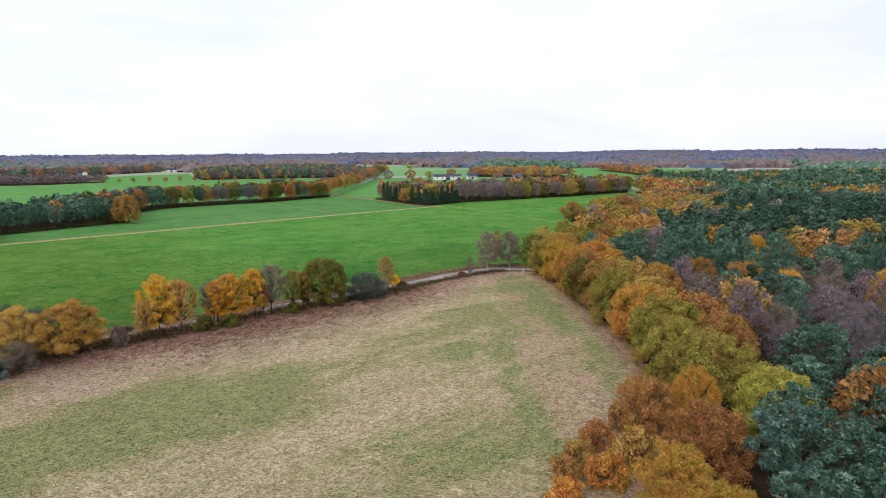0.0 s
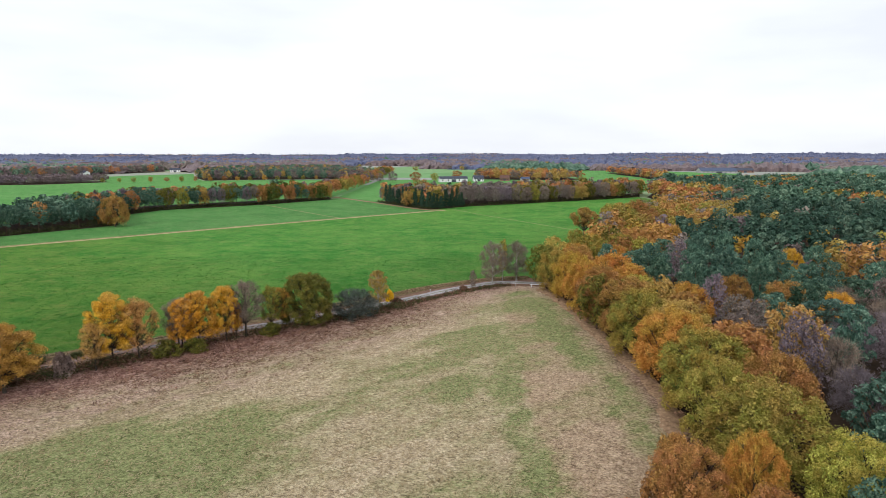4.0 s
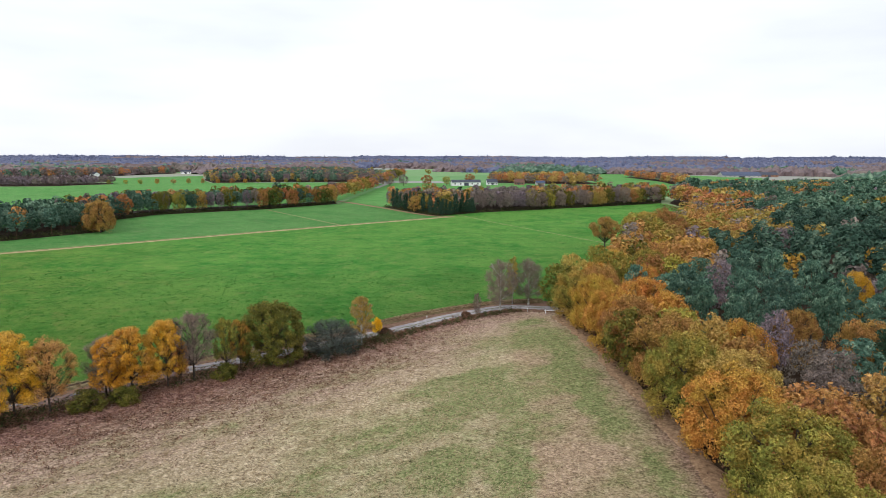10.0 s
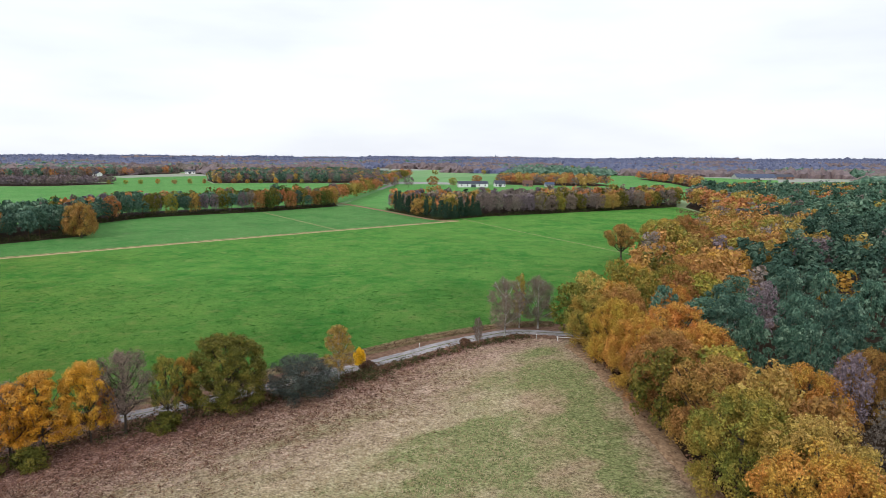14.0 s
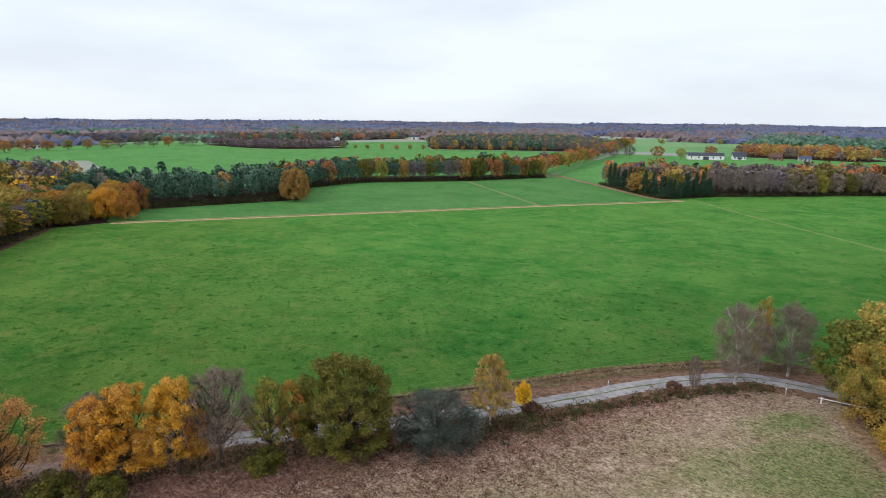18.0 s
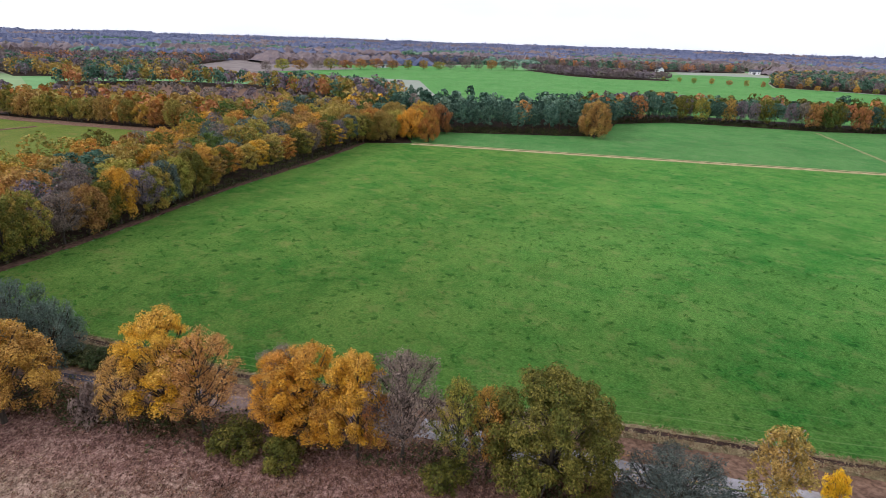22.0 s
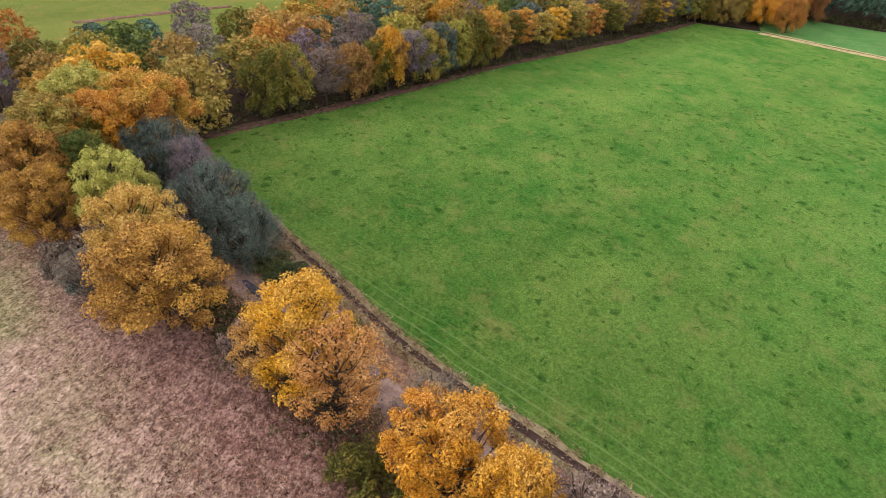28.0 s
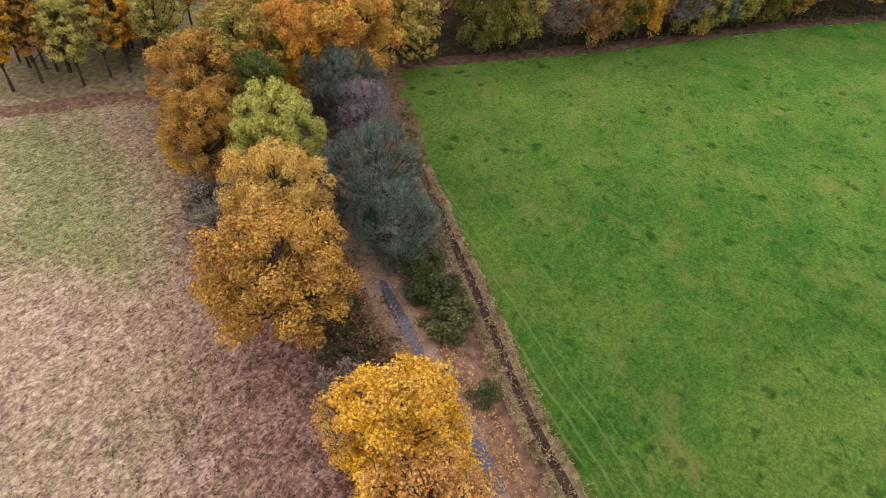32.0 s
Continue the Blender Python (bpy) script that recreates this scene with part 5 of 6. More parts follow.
def mass(leaf, x, y, h, r, n, size, rng, low=0.12, near=False):
    """Adds a crown to the joined mass of far trees of one colour."""
    lobes = lobes_of(rng, r, h * low, h, 11, small=0.26, big=0.42, fill=0.66)
    q = leaf_cloud(rng, lobes, n, size, 0.8, 0.72, 0.3, 0.7, 0.4)
    MASS.setdefault((leaf, near), []).append(q + np.array([x, y, 0]))


def grow(poly, spacing, kinds, limit, near, where_text, group, rng, tall=1.0, accept=None, palette=None):
    """Fills a wood: the nearest trees as things, the rest as one mass for each colour."""
    spots = [s for s in scatter(poly, spacing, accept) if all(math.hypot(s[0] - x, s[1] - y) > 0.55 * r + 2.4 for x, y, r in placed)]
    spots.sort(key=lambda s: near(*s))
    for k, (x, y) in enumerate(spots):
        what = kinds(x, y)
        key, name, bark = KINDS[what]
        leaf = {"pine": "pine", "spruce": "spruce", "bare": random.choice(["grey_haze", "purple_haze", "grey_haze"])}.get(what) or random.choice(palette or (DULL if y > 240 else AUTUMN))
        h = random.uniform(10.5, 14) * tall * (1.08 if what == "pine" and x > -100 else 1.0)
        r = max(spacing, 6.2) * random.uniform(0.58, 0.78) * (1.15 if what == "oak" else 0.95)
        if what == "pine":
            h, r = h * random.uniform(0.8, 1.1), r * (random.uniform(0.7, 0.9) if x > -100 else random.uniform(0.95, 1.1))
        if what == "spruce":
            h, r = random.uniform(9.5, 14), random.uniform(2.4, 3.4)
        if k < limit:
            plant(key, name, x, y, h, r, leaf, f"{NAMES[leaf]} {name.replace('_tree', '')} {where_text}", group=group, bark=bark)
        else:
            far_off = math.hypot(x, y - 60) > 330
            n, size = (120, 1.0) if far_off else (900, 0.31) if math.hypot(x - 3, y - 40) < 150 else (320, 0.54)
            mass(leaf, x, y, h * random.uniform(0.85, 1.1), r, n, size, rng, (0.5 if x > -100 else 0.25) if leaf == "pine" else 0.25, size < 0.6)


rng = np.random.default_rng(5)
path_spot = lambda x, y: min(math.hypot(x - 2, y - 60), math.hypot(x, y), math.hypot(x - 3, y - 30))
grow(EAST_WOOD, 6.4, kind_east, 175, path_spot, "in the mixed wood", "trees of the east wood", rng, 1.1, lambda x, y: not (x < 32 and y < 48))
west_near = lambda x, y: off_line(x, y, WEST_EDGE)
grow(WEST_WOOD, 7.0, kind_west, 95, west_near, "in the western wood", "trees of the west wood", rng, accept=lambda x, y: math.hypot(x + 98, y - 72) > 20, palette=["olive", "yellow", "lime", "orange", "dark_oak", "olive", "teal", "brown", "green", "ochre", "dark_oak", "ochre"])
NORTH_WOOD = NORTH_EDGE + [(-116, 515), (-165, 470), (-228, 425), (-252, 370), (-245, 320), (-290, 265)]
grow(NORTH_WOOD, 5.2, kind_north, 55, lambda x, y: off_line(x, y, NORTH_EDGE), "in the belt behind the pasture", "trees of the north belt", rng, 1.16, palette=["olive", "brown", "dark_oak", "green", "dark_oak", "dark_oak", "dark_oak", "brown"])
for x, y in smooth_line([(-60, 450), (-42, 424), (-23, 398), (-12, 409), (-2, 417)], 7):
    edge_oaks([(x + 2 + random.uniform(-1, 1), y + 1.5 + random.uniform(-1, 1), random.uniform(9.0, 16.0), random.uniform(2.3, 3.1), "spruce")], "spruce", "spruce_tree", "in the wedge-shaped belt", "trees of the spruce belt")
grow(WEDGE, 5.2, kind_wedge, 45, lambda x, y: off_line(x, y, WEDGE[:6]), "in the wedge-shaped belt", "trees of the spruce belt", rng, 1.12, palette=["brown", "olive", "ochre", "brown", "grey", "dark_oak"])
for k, y in enumerate(np.linspace(508, 1060, 30)):
    for side in (-1, 1):
        x = np.interp(y, [500, 620, 860, 1070], [-114, -112, -119, -130]) + side * 5 + random.uniform(-1.5, 1.5)
        leaf = random.choice(["brown", "far_russet", "olive", "brown", "dark_oak"])
        mass(leaf, x, y + random.uniform(-3, 3), random.uniform(12, 15.5), random.uniform(6, 8), 420, 0.7, rng, 0.3)

# ---- middle distance: rows and blocks of trees ----
def tree_row(pts, step, leafs, h, r, text, group, key="wood_oak", name="oak_tree", jitter=1.5):
    c = np.asarray(pts, float)
    for a, b in zip(c, c[1:]):
        n = max(1, int(np.linalg.norm(b - a) / step))
        for k in range(n):
            x, y = a + (b - a) * (k + 0.5) / n + rng.normal(0, jitter, 2)
            leaf = random.choice(leafs)
            plant(key, name, x, y, h * random.uniform(0.85, 1.15), r * random.uniform(0.85, 1.15), leaf, f"{NAMES[leaf]} {name.replace('_tree', '')} {text}", group=group)


tree_row([(-471, 761), (-430, 761), (-393, 773), (-343, 791), (-278, 815), (-196, 844)], 15, ["brown", "orange", "olive"], 7, 3.4, "in the roadside row", "young trees in a row", jitter=0.6)
tree_row([(-692, 742), (-714, 494), (-673, 328)], 22, ["brown", "brown", "grey_haze", "olive"], 13, 8.5, "in the far avenue", "trees of the far avenue")
for x, y, h, r, leaf in [(-59, 770, 14, 8, "brown"), (-35, 777, 12, 5.5, "olive"), (-6, 788, 15, 7.5, "brown"), (-87, 760, 15, 7, "grey_haze"), (-104, 760, 13, 6, "grey_haze"), (320, 830, 7, 3, "green"), (380, 900, 8, 4, "green")]:
    plant("wood_oak", "oak_tree", x, y, h, r, leaf, f"{NAMES[leaf]} solitary oak in a far field", group="far field trees")

ribbon("heath_bank", [(-372, 70), (-349, 85), (-300, 121), (-268, 147), (-240, 152)], [(-2.5, 0.05), (0, 0.5), (2.5, 0.6), (5, 0.1)], LITTER, "brown bank of dead bracken before the oak row", "verge", 1.0)
for k, line in enumerate(([(-262, 30), (-279.5, 51.3), (-304.3, 103.6)], [(-228, 10), (-241.4, 36.3), (-261.3, 88.7)], [(-185, 35), (-194.5, 47.5), (-208.4, 66.5)])):
    ribbon("heath_ditch", line, [(-1.0, 0.05), (-0.4, 0.3), (0.5, 0.3), (1.1, 0.05)], LITTER, "brown overgrown ditch across the heath", "ditch", 0.7)
tree_row([(-384, 68), (-352, 89), (-303, 126), (-264, 155)], 6.2, ["olive", "ochre", "brown", "olive", "orange", "ochre"], 12, 4.4, "in the row behind the heath", "oaks behind the heath", key="row_oak", jitter=0.8)
tree_row([(-262, 150), (-238, 152)], 5, ["yellow", "lime", "teal"], 6, 2.2, "behind the heath", "oaks behind the heath", key="row_oak", jitter=1.5)
tree_row([(-345, 42), (-382, 66)], 5, ["grey_haze"], 4.2, 1.2, "before the wet field", "pollard willows", key="wood_oak", name="willow_tree", jitter=0.4)
NAMES["far_russet"] = "hazy russet"
NAMES["violet"] = "bare violet-grey"


def wood_block(poly, gap, leafs, h):
    """A far wood: its floor and its joined crowns."""
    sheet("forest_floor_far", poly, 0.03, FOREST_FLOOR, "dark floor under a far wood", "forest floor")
    for x, y in scatter(poly, gap):
        mass(random.choice(leafs), x, y, h * random.uniform(0.8, 1.15), gap * random.uniform(0.6, 0.8), 130, 1.05, rng)


wood_block([(-404, 905), (-350, 814), (-283, 840), (-210, 850), (-150, 862), (-138, 1000), (-300, 1300), (-490, 1150), (-440, 1000)], 9, ["pine", "far_russet", "pine", "grey_haze", "pine", "ochre"], 13)
wood_block([(-352, 90), (-280, 144), (-258, 160), (-275, 188), (-310, 168), (-388, 112)], 7, ["ochre", "olive", "orange", "purple_haze", "brown", "olive"], 12)
wood_block([(-520, 130), (-505, 205), (-455, 255), (-370, 262), (-330, 300), (-372, 322), (-470, 300), (-545, 215), (-560, 135)], 8, ["ochre", "olive", "brown", "purple_haze", "pine", "pine"], 12.5)
wood_block([(20, 850), (90, 830), (143, 815), (167, 847), (150, 930), (30, 960)], 9, ["brown", "ochre", "grey_haze", "ochre"], 13)
wood_block([(258, 1090), (280, 1085), (296, 900), (272, 812), (258, 815), (268, 905)], 8, ["brown", "ochre", "grey_haze"], 12)
wood_block([(210, 640), (520, 640), (560, 720), (420, 700), (230, 665)], 9, ["grey_haze", "brown", "ochre", "pine", "pine"], 13)
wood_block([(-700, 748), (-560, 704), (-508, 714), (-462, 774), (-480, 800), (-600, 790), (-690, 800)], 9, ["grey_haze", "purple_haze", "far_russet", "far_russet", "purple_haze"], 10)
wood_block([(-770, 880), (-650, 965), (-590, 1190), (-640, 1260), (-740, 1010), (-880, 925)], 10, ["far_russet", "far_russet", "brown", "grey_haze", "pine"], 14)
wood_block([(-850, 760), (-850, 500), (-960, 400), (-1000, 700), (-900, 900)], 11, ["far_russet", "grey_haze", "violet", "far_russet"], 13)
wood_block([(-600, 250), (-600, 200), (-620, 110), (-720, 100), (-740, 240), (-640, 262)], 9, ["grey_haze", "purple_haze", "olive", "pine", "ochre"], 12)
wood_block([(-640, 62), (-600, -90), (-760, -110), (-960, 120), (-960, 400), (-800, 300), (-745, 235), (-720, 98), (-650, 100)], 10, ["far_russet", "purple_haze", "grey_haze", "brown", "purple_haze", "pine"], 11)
wood_block([(-420, 96), (-500, 99), (-560, 85), (-545, 40), (-470, 30)], 7, ["purple_haze", "grey_haze", "purple_haze", "far_russet"], 5)
for x, y in scatter([(-345, 98), (-268, 165), (-300, 205), (-300, 255), (-372, 258), (-452, 248), (-500, 200), (-515, 132), (-396, 104)], 11):
    mass(random.choice(["purple_haze", "grey_haze", "olive", "grey_haze"]), x, y, random.uniform(2, 6), random.uniform(2, 4.5), 60, 0.8, rng)

# ---- far woods to the horizon, coarser as they recede ----
def open_land(x, y):
    """Whether a far place is field rather than wood."""
    a = noise.noise((x * 0.0028, y * 0.0045, 11.0)) + 0.5 * noise.noise((x * 0.009, y * 0.012, 3.0))
    return a > (-0.10 if math.hypot(x, y) < 1100 else 0.0)


def far_block(x, y, az, width, depth, top):
    """A stretch of far wood: a closed bank of crowns with an uneven top, broad side to the clearing."""
    n = max(8, int(width / 4.5))
    side = np.linspace(-0.5, 0.5, n) * width
    taper = np.clip((0.5 - np.abs(np.linspace(-0.5, 0.5, n))) * 12, 0.25, 1.0)
    rows = [(-0.5, 0.0), (-0.47, 0.62), (-0.3, 0.95), (0.1, 1.0), (0.45, 0.85), (0.5, 0.0)]
    v = np.zeros((len(rows), n, 3))
    for k, (o, h) in enumerate(rows):
        deep = o * depth + rng.normal(0, min(5, depth * 0.04), n)
        v[k, :, 0] = x + side * math.cos(az) + deep * math.sin(az)
        v[k, :, 1] = y - side * math.sin(az) + deep * math.cos(az)
        v[k, :, 2] = h * top * taper * (1 + rng.normal(0, 0.24, n)) if h else -0.2
    i, j = np.meshgrid(np.arange(len(rows) - 1), np.arange(n - 1), indexing="ij")
    a = (i * n + j).ravel()
    return v.reshape(-1, 3)[np.stack([a, a + 1, a + n + 1, a + n], 1)]


KEEP_OPEN = [[(-110, 500), (165, 560), (480, 1060), (245, 1310), (-128, 1150)], [(-128, 500), (-128, 1000), (-300, 1300), (-590, 1190), (-860, 930), (-860, 480), (-1000, 300), (-300, 260)], [(150, 560), (560, 700), (640, 1150), (260, 1320)]]
for _ in range(2600):
    az = radians(random.uniform(-118, 48))
    d = 900 * (4700 / 900) ** random.random()
    x, y = d * math.sin(az), 60 + d * math.cos(az)
    if open_land(x, y) or any(inside(x, y, p) for p in KEEP_OPEN):
        continue
    band = noise.noise((x * 0.003, y * 0.006, 21.0)) + random.uniform(-0.15, 0.15)
    # the haze-tinted colours take over with distance
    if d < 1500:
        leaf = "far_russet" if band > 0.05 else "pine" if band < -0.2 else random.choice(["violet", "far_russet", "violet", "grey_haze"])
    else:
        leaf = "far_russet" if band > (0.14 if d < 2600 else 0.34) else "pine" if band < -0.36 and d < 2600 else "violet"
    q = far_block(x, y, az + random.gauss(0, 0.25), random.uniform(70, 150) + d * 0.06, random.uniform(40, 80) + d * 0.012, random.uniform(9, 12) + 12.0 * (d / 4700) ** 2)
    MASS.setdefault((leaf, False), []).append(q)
for _ in range(1500):
    # loose trees along the edges of the far fields
    az = radians(random.uniform(-118, 48))
    d = 800 * (2400 / 800) ** random.random()
    x, y = d * math.sin(az), 60 + d * math.cos(az)
    if any(inside(x, y, p) for p in KEEP_OPEN) or abs(noise.noise((x * 0.004, y * 0.007, 9.0))) > 0.07:
        continue
    mass(random.choice(["far_russet", "brown", "olive", "grey_haze", "far_russet", "olive"]), x, y, random.uniform(9, 14), random.uniform(5, 8), 70, 1.5, rng)

# undergrowth that closes the foot of the woods
UNDER, DARK_UNDER = [], []
for line, depth, step, tall in ((WEST_EDGE, 10, 1.3, 0.9), (NORTH_EDGE, 14, 1.2, 1.15), (WEDGE[:6], 10, 1.3, 1.1), (EAST_WOOD[:8], 7, 1.3, 1.0), ([(22, 170), (32, 182), (44, 205), (66, 258), (104, 330), (140, 400), (135, 470)], 8, 2.0, 1.5)):
    c = np.asarray(line, float)
    for a, b in zip(c, c[1:]):
        ln = np.linalg.norm(b - a)
        out = np.array([-(b - a)[1], (b - a)[0]]) / ln
        if line is EAST_WOOD[:8] or line[0] == (22, 170):
            out = out if line[1] == (25.5, 135) else -out
        for _ in range(int(ln / step * depth / 4)):
            x, y = a + (b - a) * random.random() + out * (1.0 + depth * random.random() ** 1.5)
            n, s = 12, random.uniform(0.5, 1.3) * tall
            p = np.column_stack([rng.normal(0, s * 0.8, n), rng.normal(0, s * 0.8, n), rng.uniform(0.05, s * 1.5, n)])
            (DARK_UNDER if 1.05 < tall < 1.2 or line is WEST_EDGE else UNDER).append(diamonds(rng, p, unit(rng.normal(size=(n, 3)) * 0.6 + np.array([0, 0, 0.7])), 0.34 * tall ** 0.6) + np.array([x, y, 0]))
# bramble whose dark colour also stands in for deep shade below the trees
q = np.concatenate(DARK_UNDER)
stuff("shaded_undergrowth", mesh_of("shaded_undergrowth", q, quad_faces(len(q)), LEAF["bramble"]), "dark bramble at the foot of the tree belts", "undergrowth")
q = np.concatenate(UNDER)
stuff("undergrowth", mesh_of("undergrowth", q, quad_faces(len(q)), LEAF["fern"]), "brown bracken and bramble at the foot of the woods", "undergrowth")

# hedge bottom along the lane
HEDGE = []
c = smooth_line(LANE[4:18], 12)
ahead = unit(np.gradient(c, axis=0))
for _ in range(3300):
    k = random.randrange(len(c))
    side = np.array([-ahead[k, 1], ahead[k, 0]])
    if c[k, 0] > -18 and random.random() < 0.45:
        continue
    x, y = c[k] + side * (random.gauss(4.7, 1.5) if c[k, 0] < -18 else random.gauss(3.7, 0.8)) + ahead[k] * random.uniform(-2, 2)
    s = random.uniform(0.3, 0.9) * (0.6 if c[k, 0] > -18 else 1.0)
    p = np.column_stack([rng.normal(0, s * 0.7, 16), rng.normal(0, s * 0.7, 16), rng.uniform(0.1, s * 1.8, 16)])
    HEDGE.append(diamonds(rng, p, unit(rng.normal(size=(16, 3)) * 0.7 + np.array([0, 0, 0.5])), 0.16) + np.array([x, y, 0.2]))
q = np.concatenate(HEDGE[::3])
stuff("hedge_bottom", mesh_of("hedge_bottom", q, quad_faces(len(q)), LEAF["bramble"]), "low bramble along the lane", "undergrowth")
q = np.concatenate(HEDGE[1::3])
stuff("hedge_bracken", mesh_of("hedge_bracken", q, quad_faces(len(q)), LEAF["fern"]), "low dead bracken along the lane", "undergrowth")

# grass tussocks
def blades(count, box, poly, n, spread, tall, size, slim, leaf, name, label, keep=lambda x, y: True):
    out = []
    for _ in range(count):
        x, y = random.uniform(box[0], box[1]), random.uniform(box[2], box[3])
        if not keep(x, y) or not inside(x, y, poly):
            continue
        s = random.uniform(0.5, 1.4) * spread
        p = np.column_stack([rng.normal(0, s, n), rng.normal(0, s, n), rng.uniform(0.3, 1, n) * tall])
        out.append(diamonds(rng, p, unit(rng.normal(size=(n, 3)) * 0.45 + np.array([0.2, -0.1, 0.8])), size, slim) + np.array([x, y, 0.1]))
    q = np.concatenate(out)
    stuff(name, mesh_of(name, q, quad_faces(len(q)), LEAF[leaf]), label, "grass")


lane_away = lambda x, y: 0.667 * x - 0.745 * y + 108 + 0.22 * abs(x + 50)
blades(17000, (-110, 30, 28, 165), meadow_outline, 5, 0.24, 0.36, 0.15, 0.2, "straw", "meadow_tussocks", "tufts of dry bleached meadow grass", lambda x, y: lane_away(x, y) > 9 + random.uniform(-4, 6))
def swaths(count, box, poly, leaf, name, label, keep):
    """Tufts of long grass that lie over in one direction, combed by the wind."""
    out = []
    while len(out) < count:
        x, y = random.uniform(box[0], box[1]), random.uniform(box[2], box[3])
        if not inside(x, y, poly) or not keep(x, y):
            continue
        a = 0.9 + 1.3 * noise.noise((x * 0.06, y * 0.06, 1.0)) + random.gauss(0, 0.35)
        ln, w = random.uniform(0.2, 0.6), random.uniform(0.03, 0.08)
        u, v = (math.cos(a), math.sin(a)), (-math.sin(a), math.cos(a))
        z = 0.26 + 0.1 * random.random()
        out.append(((x, y, z - 0.12), (x + u[0] * ln * 0.5 - v[0] * w, y + u[1] * ln * 0.5 - v[1] * w, z + 0.05), (x + u[0] * ln, y + u[1] * ln, z - 0.04), (x + u[0] * ln * 0.5 + v[0] * w, y + u[1] * ln * 0.5 + v[1] * w, z + 0.05)))
    stuff(name, mesh_of(name, np.array(out), quad_faces(len(out)), LEAF[leaf]), label, "grass")


swaths(36000, (-110, 20, 28, 150), meadow_outline, "straw", "lying_grass", "pale swaths of lying meadow grass", lambda x, y: lane_away(x, y) > 4 + random.uniform(-6, 10) and x < 8 + random.uniform(-3, 12))
blades(9000, (-110, 30, 55, 165), meadow_outline, 7, 0.28, 0.4, 0.14, 0.4, "fern", "dead_bracken", "dead bracken and fallen leaves near the lane", lambda x, y: lane_away(x, y) < 7 + random.uniform(-5, 6))
blades(26000, (-70, 4, 80, 165), meadow_outline, 7, 0.3, 0.34, 0.13, 0.4, "fern", "dead_bracken", "rusty dead bracken thinning out into the meadow", lambda x, y: lane_away(x, y) - 0.22 * abs(x + 50) < 2 + abs(random.gauss(0, 8)) + 6 * noise.noise((x * 0.09, y * 0.09, 3.0)) and random.random() < min(1, (4 - x) / 20, (x + 72) / 24))
blades(5200, (-140, 10, 84, 210), pasture_outline, 10, 0.26, 0.2, 0.13, 0.35, "grass", "pasture_tufts", "dark green tufts of ungrazed grass")
c = smooth_line(FIELD_EDGE[2:-1], 20)
ahead = unit(np.gradient(c, axis=0))
out, brown_out = [], []
for _ in range(9000):
    k = random.randrange(len(c))
    o = random.choice([-1.15, -0.75, 0.35, 0.8]) + random.gauss(0, 0.22)
    x, y = c[k] + np.array([-ahead[k, 1], ahead[k, 0]]) * o + ahead[k] * random.uniform(-0.6, 0.6)
    p = np.column_stack([rng.normal(0, 0.16, 5), rng.normal(0, 0.16, 5), rng.uniform(0.36, 0.66, 5)])
    (out if random.random() < 0.6 else brown_out).append(diamonds(rng, p, unit(rng.normal(size=(5, 3)) * 0.6 + np.array([0, 0, 0.6])), 0.13, 0.28) + np.array([x, y, 0]))
q = np.concatenate(brown_out)
stuff("bank_bracken", mesh_of("bank_bracken", q, quad_faces(len(q)), LEAF["fern"]), "brown dead bracken on the ditch banks", "grass")
q = np.concatenate(out)
stuff("bank_grass", mesh_of("bank_grass", q, quad_faces(len(q)), LEAF["straw"]), "long dry grass on the ditch banks", "grass")

# fallen leaves on the lane below the oaks
c = smooth_line(LANE[9:17], 16)
ahead = unit(np.gradient(c, axis=0))
spots = []
for _ in range(9000):
    k = random.randrange(len(c))
    o = random.uniform(-3.4, 4.6)
    spots.append((*(c[k] + np.array([-ahead[k, 1], ahead[k, 0]]) * o + ahead[k] * random.uniform(-1, 1)), random.uniform(0.45, 0.5)))
spots = np.array(spots)
q = diamonds(rng, spots, unit(rng.normal(size=spots.shape) * 0.25 + np.array([0, 0, 1.0])), 0.085, 0.6)
stuff("fallen_leaves", mesh_of("fallen_leaves", q, quad_faces(len(q)), LEAF["pale"]), "fallen orange-brown oak leaves strewn over the lane", "leaves")

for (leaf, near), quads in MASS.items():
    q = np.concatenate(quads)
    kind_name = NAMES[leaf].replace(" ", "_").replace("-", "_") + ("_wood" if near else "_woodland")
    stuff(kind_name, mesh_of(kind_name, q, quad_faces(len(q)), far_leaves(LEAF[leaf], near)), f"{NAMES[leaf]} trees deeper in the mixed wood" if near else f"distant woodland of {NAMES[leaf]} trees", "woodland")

# ---- farm buildings, hut, barrier and puddles ----
ROOF_DARK = plain("dark_roof_sheets", (0.045, 0.05, 0.07), (0.08, 0.085, 0.11), 0.4, 0.6)
ROOF_BLUE = plain("blue_grey_roof_sheets", (0.055, 0.07, 0.12), (0.09, 0.11, 0.17), 0.4, 0.6)
ROOF_RED = plain("red_roof_tiles", (0.09, 0.055, 0.045), (0.17, 0.09, 0.07), 0.6, 0.8)
WHITE_WALL = plain("white_painted_wall", (0.66, 0.66, 0.67), (0.8, 0.8, 0.8), 0.3, 0.7)
BRICK_WALL = plain("brick_wall", (0.20, 0.11, 0.08), (0.32, 0.19, 0.14), 0.8, 0.85)
WEATHERED = plain("weathered_boards", (0.30, 0.29, 0.28), (0.52, 0.51, 0.50), 1.5, 0.85)
DARK_GLASS, _nt, _p = material("dark_window_glass", 0.1)
_p.inputs["Base Color"].default_value = (0.03, 0.035, 0.045, 1)


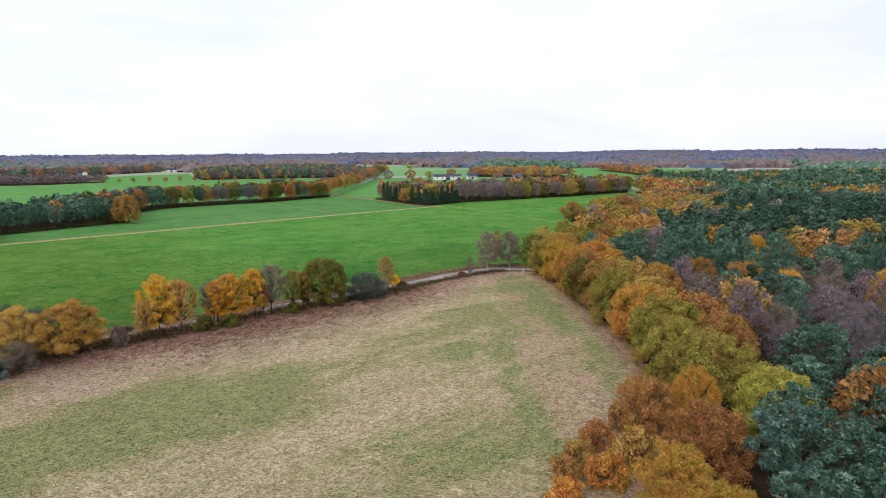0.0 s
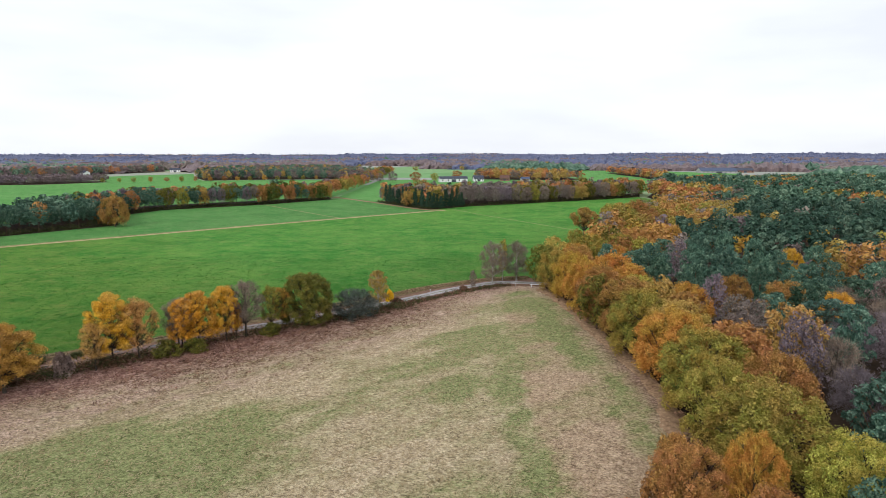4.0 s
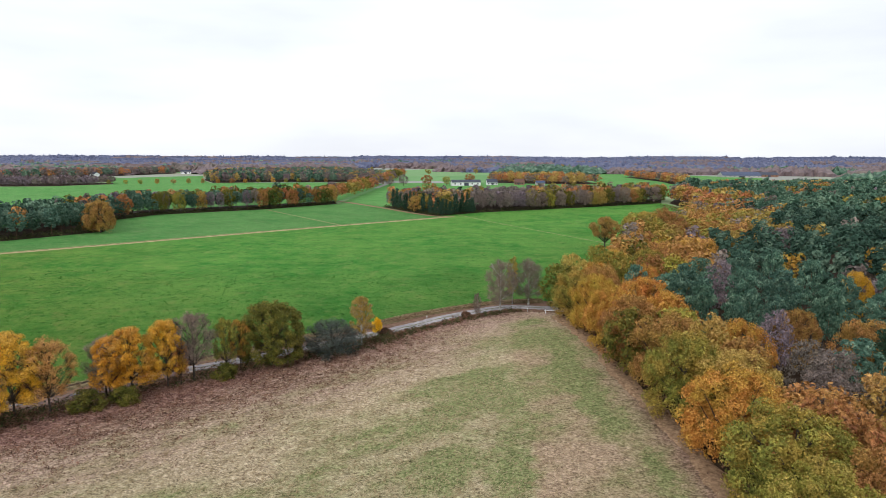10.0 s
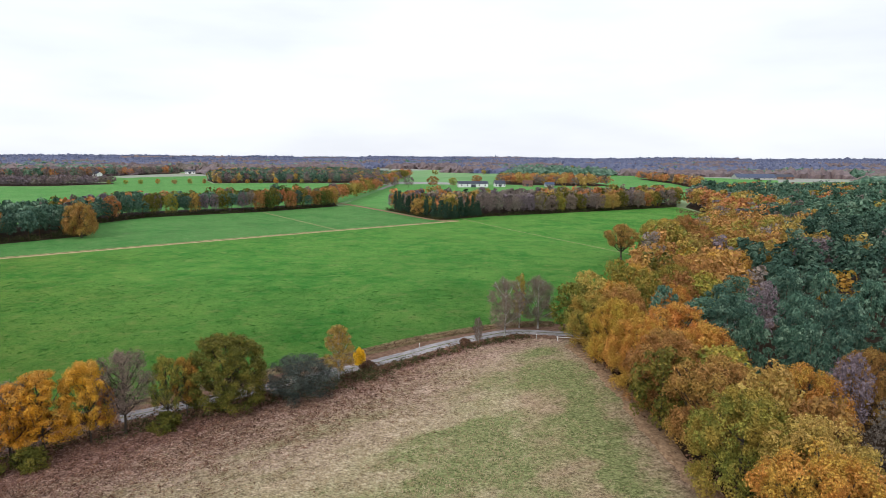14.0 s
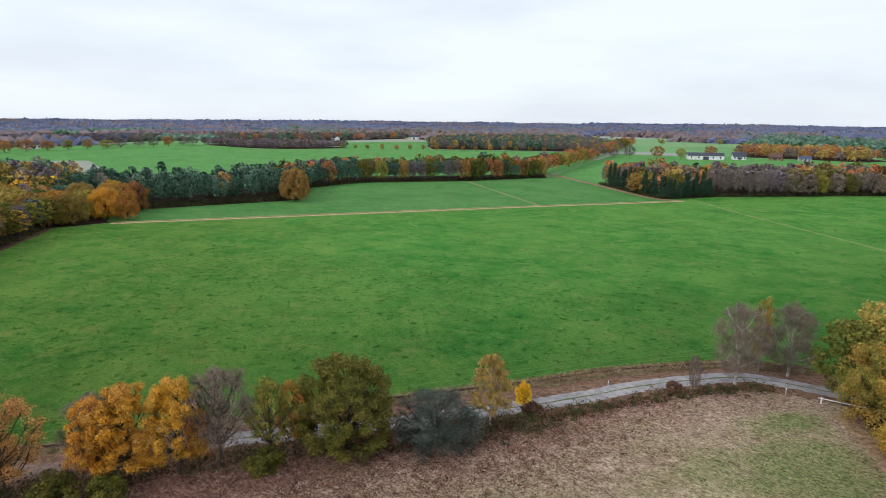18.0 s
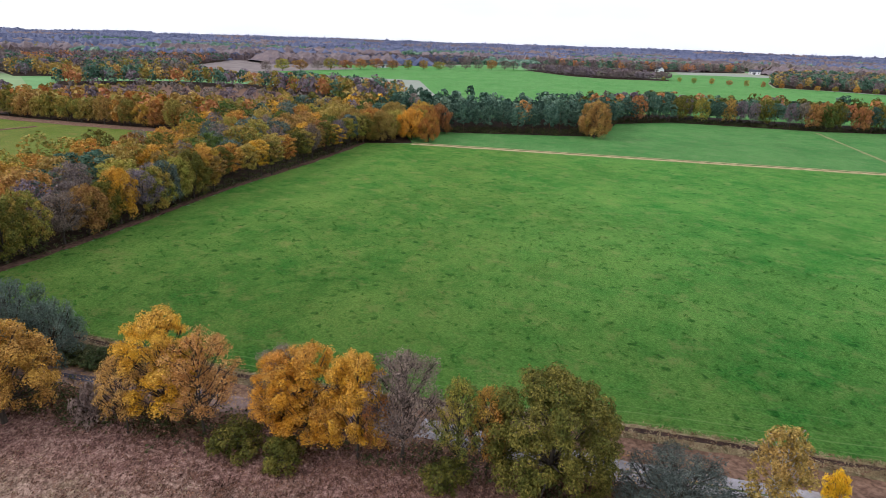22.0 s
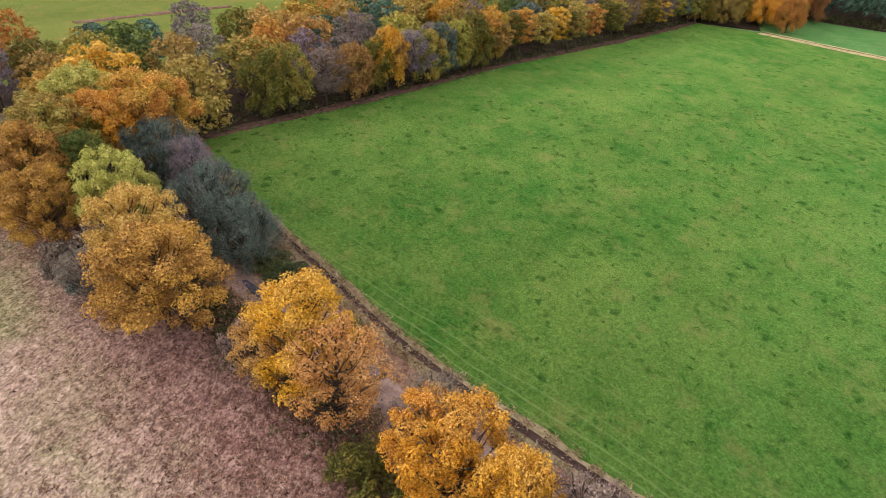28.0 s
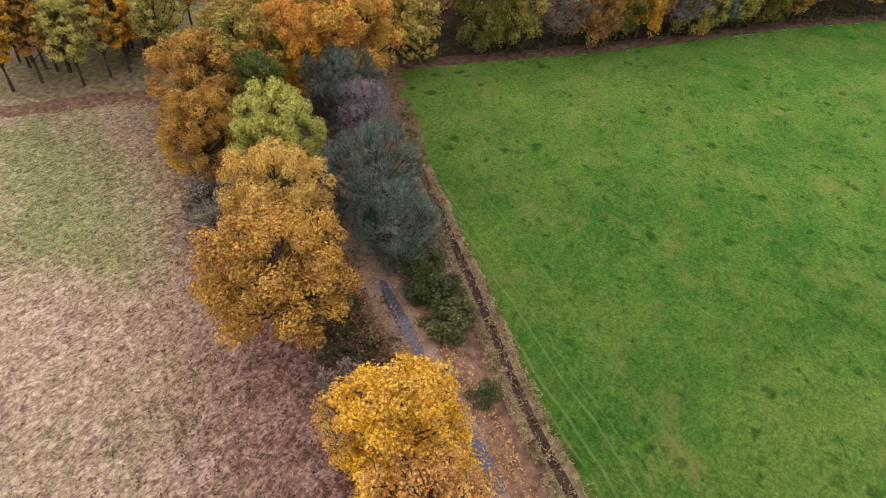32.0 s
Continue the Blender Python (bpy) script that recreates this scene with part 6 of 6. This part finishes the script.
def box_mesh(name, x0, x1, y0, y1, z0, z1, mat):
    bm = bmesh.new()
    bmesh.ops.create_cube(bm, size=1)
    for v in bm.verts:
        v.co = ((x0 + x1) / 2 + v.co.x * (x1 - x0), (y0 + y1) / 2 + v.co.y * (y1 - y0), (z0 + z1) / 2 + v.co.z * (z1 - z0))
    bmesh.ops.bevel(bm, geom=bm.edges[:], offset=min(x1 - x0, y1 - y0, z1 - z0) * 0.04, segments=1, affect="EDGES")
    me = bpy.data.meshes.new(name)
    bm.to_mesh(me)
    bm.free()
    me.materials.append(mat)
    return me


def roof_mesh(length, width, eave, ridge, over, mat):
    L, W = length / 2 + over, width / 2 + over
    v, t = [], 0.25
    for dz in (0, t):
        v += [(-L, -W, eave + dz), (L, -W, eave + dz), (L, 0, ridge + dz), (-L, 0, ridge + dz), (-L, W, eave + dz), (L, W, eave + dz)]
    f = [(6, 7, 8, 9), (9, 8, 11, 10), (3, 2, 1, 0), (4, 5, 2, 3), (0, 1, 7, 6), (5, 4, 10, 11), (1, 2, 8, 7), (2, 5, 11, 8), (0, 6, 9, 3), (3, 9, 10, 4)]
    return mesh_of("roof", v, f, mat)


def farm_building(name, x, y, turn, length, width, eave, ridge, wall, roof, windows, label, category, chimney=False):
    root = new(name, None)
    root.location, root.rotation_euler = (x, y, 0), (0, 0, radians(turn))
    tagged(root, label, category, "farm buildings")
    v = [(-length / 2, -width / 2, -0.1), (length / 2, -width / 2, -0.1), (length / 2, width / 2, -0.1), (-length / 2, width / 2, -0.1),
         (-length / 2, -width / 2, eave), (length / 2, -width / 2, eave), (length / 2, width / 2, eave), (-length / 2, width / 2, eave), (-length / 2, 0, ridge), (length / 2, 0, ridge)]
    part("wall", mesh_of("wall", v, [(0, 1, 5, 4), (2, 3, 7, 6), (1, 2, 6, 9, 5), (3, 0, 4, 8, 7)], wall), root)
    top = part("roof", roof_mesh(length, width, eave - 0.1, ridge, 0.5, roof), root)
    if chimney:
        part("chimney", box_mesh("chimney", length * 0.25, length * 0.25 + 0.8, -0.4, 0.4, ridge - 0.6, ridge + 1.2, BRICK_WALL), top)
    for k in range(windows):
        wx = -length / 2 + (k + 0.5) * length / windows
        part("window", box_mesh("window", wx - 0.7, wx + 0.7, -width / 2 - 0.06, -width / 2 + 0.04, eave * 0.35, eave * 0.8, DARK_GLASS), root)
    part("door", box_mesh("door", -length * 0.08, length * 0.08, -width / 2 - 0.08, -width / 2 + 0.03, 0, eave * 0.82, ROOF_DARK), root)
    return root


farm_building("barn", -11, 777, 12, 36, 12, 4.2, 7.0, WHITE_WALL, ROOF_DARK, 5, "long low white barn with a dark roof", "barn")
farm_building("barn", 462, 1110, -6, 62, 34, 3.0, 9.0, WEATHERED, ROOF_BLUE, 8, "very long barn with a dark blue-grey roof", "barn")
farm_building("barn", 515, 1120, -6, 30, 20, 4.0, 8.0, BRICK_WALL, ROOF_DARK, 5, "dark roofed farm shed beside the long barn", "barn")
farm_building("house", 22, 794, 12, 13, 9, 3.4, 7.5, WHITE_WALL, ROOF_DARK, 4, "white farmhouse with a dark roof behind the spruce belt", "house", True)
farm_building("house", 58, 806, -14, 12, 9, 3.4, 7.2, BRICK_WALL, ROOF_RED, 4, "brick farmhouse with a red tiled roof", "house", True)
farm_building("shed", 84, 802, 8, 11, 8, 2.8, 5.2, WEATHERED, ROOF_BLUE, 3, "low weathered shed with a blue-grey roof beside the farmhouse", "shed")
for hx, hy, ht, hl in ((-560, 1170, 20, 18), (-640, 1010, -30, 16), (-520, 1260, 5, 22), (-900, 960, 30, 24), (-1150, 900, 60, 40), (-1300, 1250, 40, 50), (-980, 1500, 30, 60), (-350, 1420, 10, 20), (700, 1500, -20, 60), (-760, 540, 80, 16)):
    farm_building("house", hx, hy, ht, hl, 9, 4.5, 8.0, WHITE_WALL, ROOF_DARK, 4, "white house with a dark roof among far trees", "house", True)
for hx, hy, ht, hl in ((-1500, 1400, 42, 150), (-1750, 1900, 45, 200), (-900, 2100, 20, 180), (-2300, 1200, 62, 220), (-1250, 1050, 50, 90), (900, 2600, -20, 120), (-2100, 500, 78, 160)):
    farm_building("greenhouse", hx, hy, ht, hl * 0.7, 40, 4.0, 6.0, WHITE_WALL, WHITE_WALL, 8, "long pale greenhouse far off among trees", "greenhouse")

hut = new("hunting_hut", None)
hut.location, hut.rotation_euler = (-188.2, 308.6, 0), (0, 0, radians(35))
tagged(hut, "small grey boarded hunting hut on posts below an oak", "hut")
part("cabin", box_mesh("cabin", -0.8, 0.8, -0.8, 0.8, 1.0, 2.9, WEATHERED), hut)
part("roof", box_mesh("roof", -1.0, 1.0, -1.0, 1.0, 2.88, 3.05, ROOF_DARK), hut)
part("window", box_mesh("window", -0.45, 0.45, -0.86, -0.78, 1.9, 2.4, DARK_GLASS), hut)
for px, py in ((-0.7, -0.7), (0.7, -0.7), (0.7, 0.7), (-0.7, 0.7)):
    part("leg", box_mesh("leg", px - 0.07, px + 0.07, py - 0.07, py + 0.07, -0.1, 1.02, WEATHERED), hut)

barrier = new("barrier", None)
barrier.location, barrier.rotation_euler = (18.8, 163.0, 0), (0, 0, radians(-8))
tagged(barrier, "white barrier pole across the path into the wood", "barrier")
part("pole", mesh_of("pole", *tube([(-0.4, 0, 1.0), (3, 0, 1.0), (7.2, 0, 1.0)], [0.07, 0.065, 0.06], 8), WHITE_WALL, True), barrier)
part("post", box_mesh("post", -0.1, 0.1, -0.1, 0.1, -0.1, 1.15, WHITE_WALL), barrier)
part("post", box_mesh("post", 7.1, 7.3, -0.1, 0.1, -0.1, 1.0, WEATHERED), barrier)
for px, py in ((14.5, 164.2), (-9.5, 155.6), (24.0, 165.2)):
    marker = new("marker_post", None)
    marker.location = (px, py, 0)
    tagged(marker, "short white-topped wooden post beside the lane", "post", "posts along the lane")
    part("post", box_mesh("post", -0.07, 0.07, -0.07, 0.07, 0, 0.95, WEATHERED), marker)
    part("cap", box_mesh("cap", -0.08, 0.08, -0.08, 0.08, 0.95, 1.2, WHITE_WALL), marker)

WATER, _nt, _p = material("rain_water", 0.06)
_p.inputs["Base Color"].default_value = (0.06, 0.06, 0.085, 1)
_p.inputs["Specular IOR Level"].default_value = 0.5


def puddle(line, width):
    c = smooth_line(line, 14)
    ahead = unit(np.gradient(c, axis=0))
    left = np.column_stack([-ahead[:, 1], ahead[:, 0]])
    n = len(c)
    w = [width * math.sin(math.pi * (k + 0.5) / n) ** 0.35 * (1 + 0.35 * noise.noise((k * 0.5, c[0, 0], 0))) / 2 for k in range(n)]
    v = [(*(c[k] + left[k] * w[k] * s), 0.475) for k in range(n) for s in (-1, 1)]
    f = [(2 * k, 2 * k + 2, 2 * k + 3, 2 * k + 1)[::-1] for k in range(n - 1)]
    me = mesh_of("puddle", v, f, WATER)
    return tagged(new("puddle", me), "rain puddle lying in the wheel rut of the lane", "puddle", "puddles in the lane")


puddle([(-81.4, 90.2), (-79, 92.2), (-76.6, 94.6), (-75, 96)], 1.1)
puddle([(-69.6, 101.8), (-67.8, 103.4), (-66.6, 104.6)], 1.0)
puddle([(-62.4, 107.2), (-60.6, 109.0)], 0.8)
sheet("pond", [(-402, 34), (-413, 60), (-428, 62), (-441, 60), (-434, 33), (-418, 28)], 0.04, WATER, "pale flooded corner of the wet field", "pond")
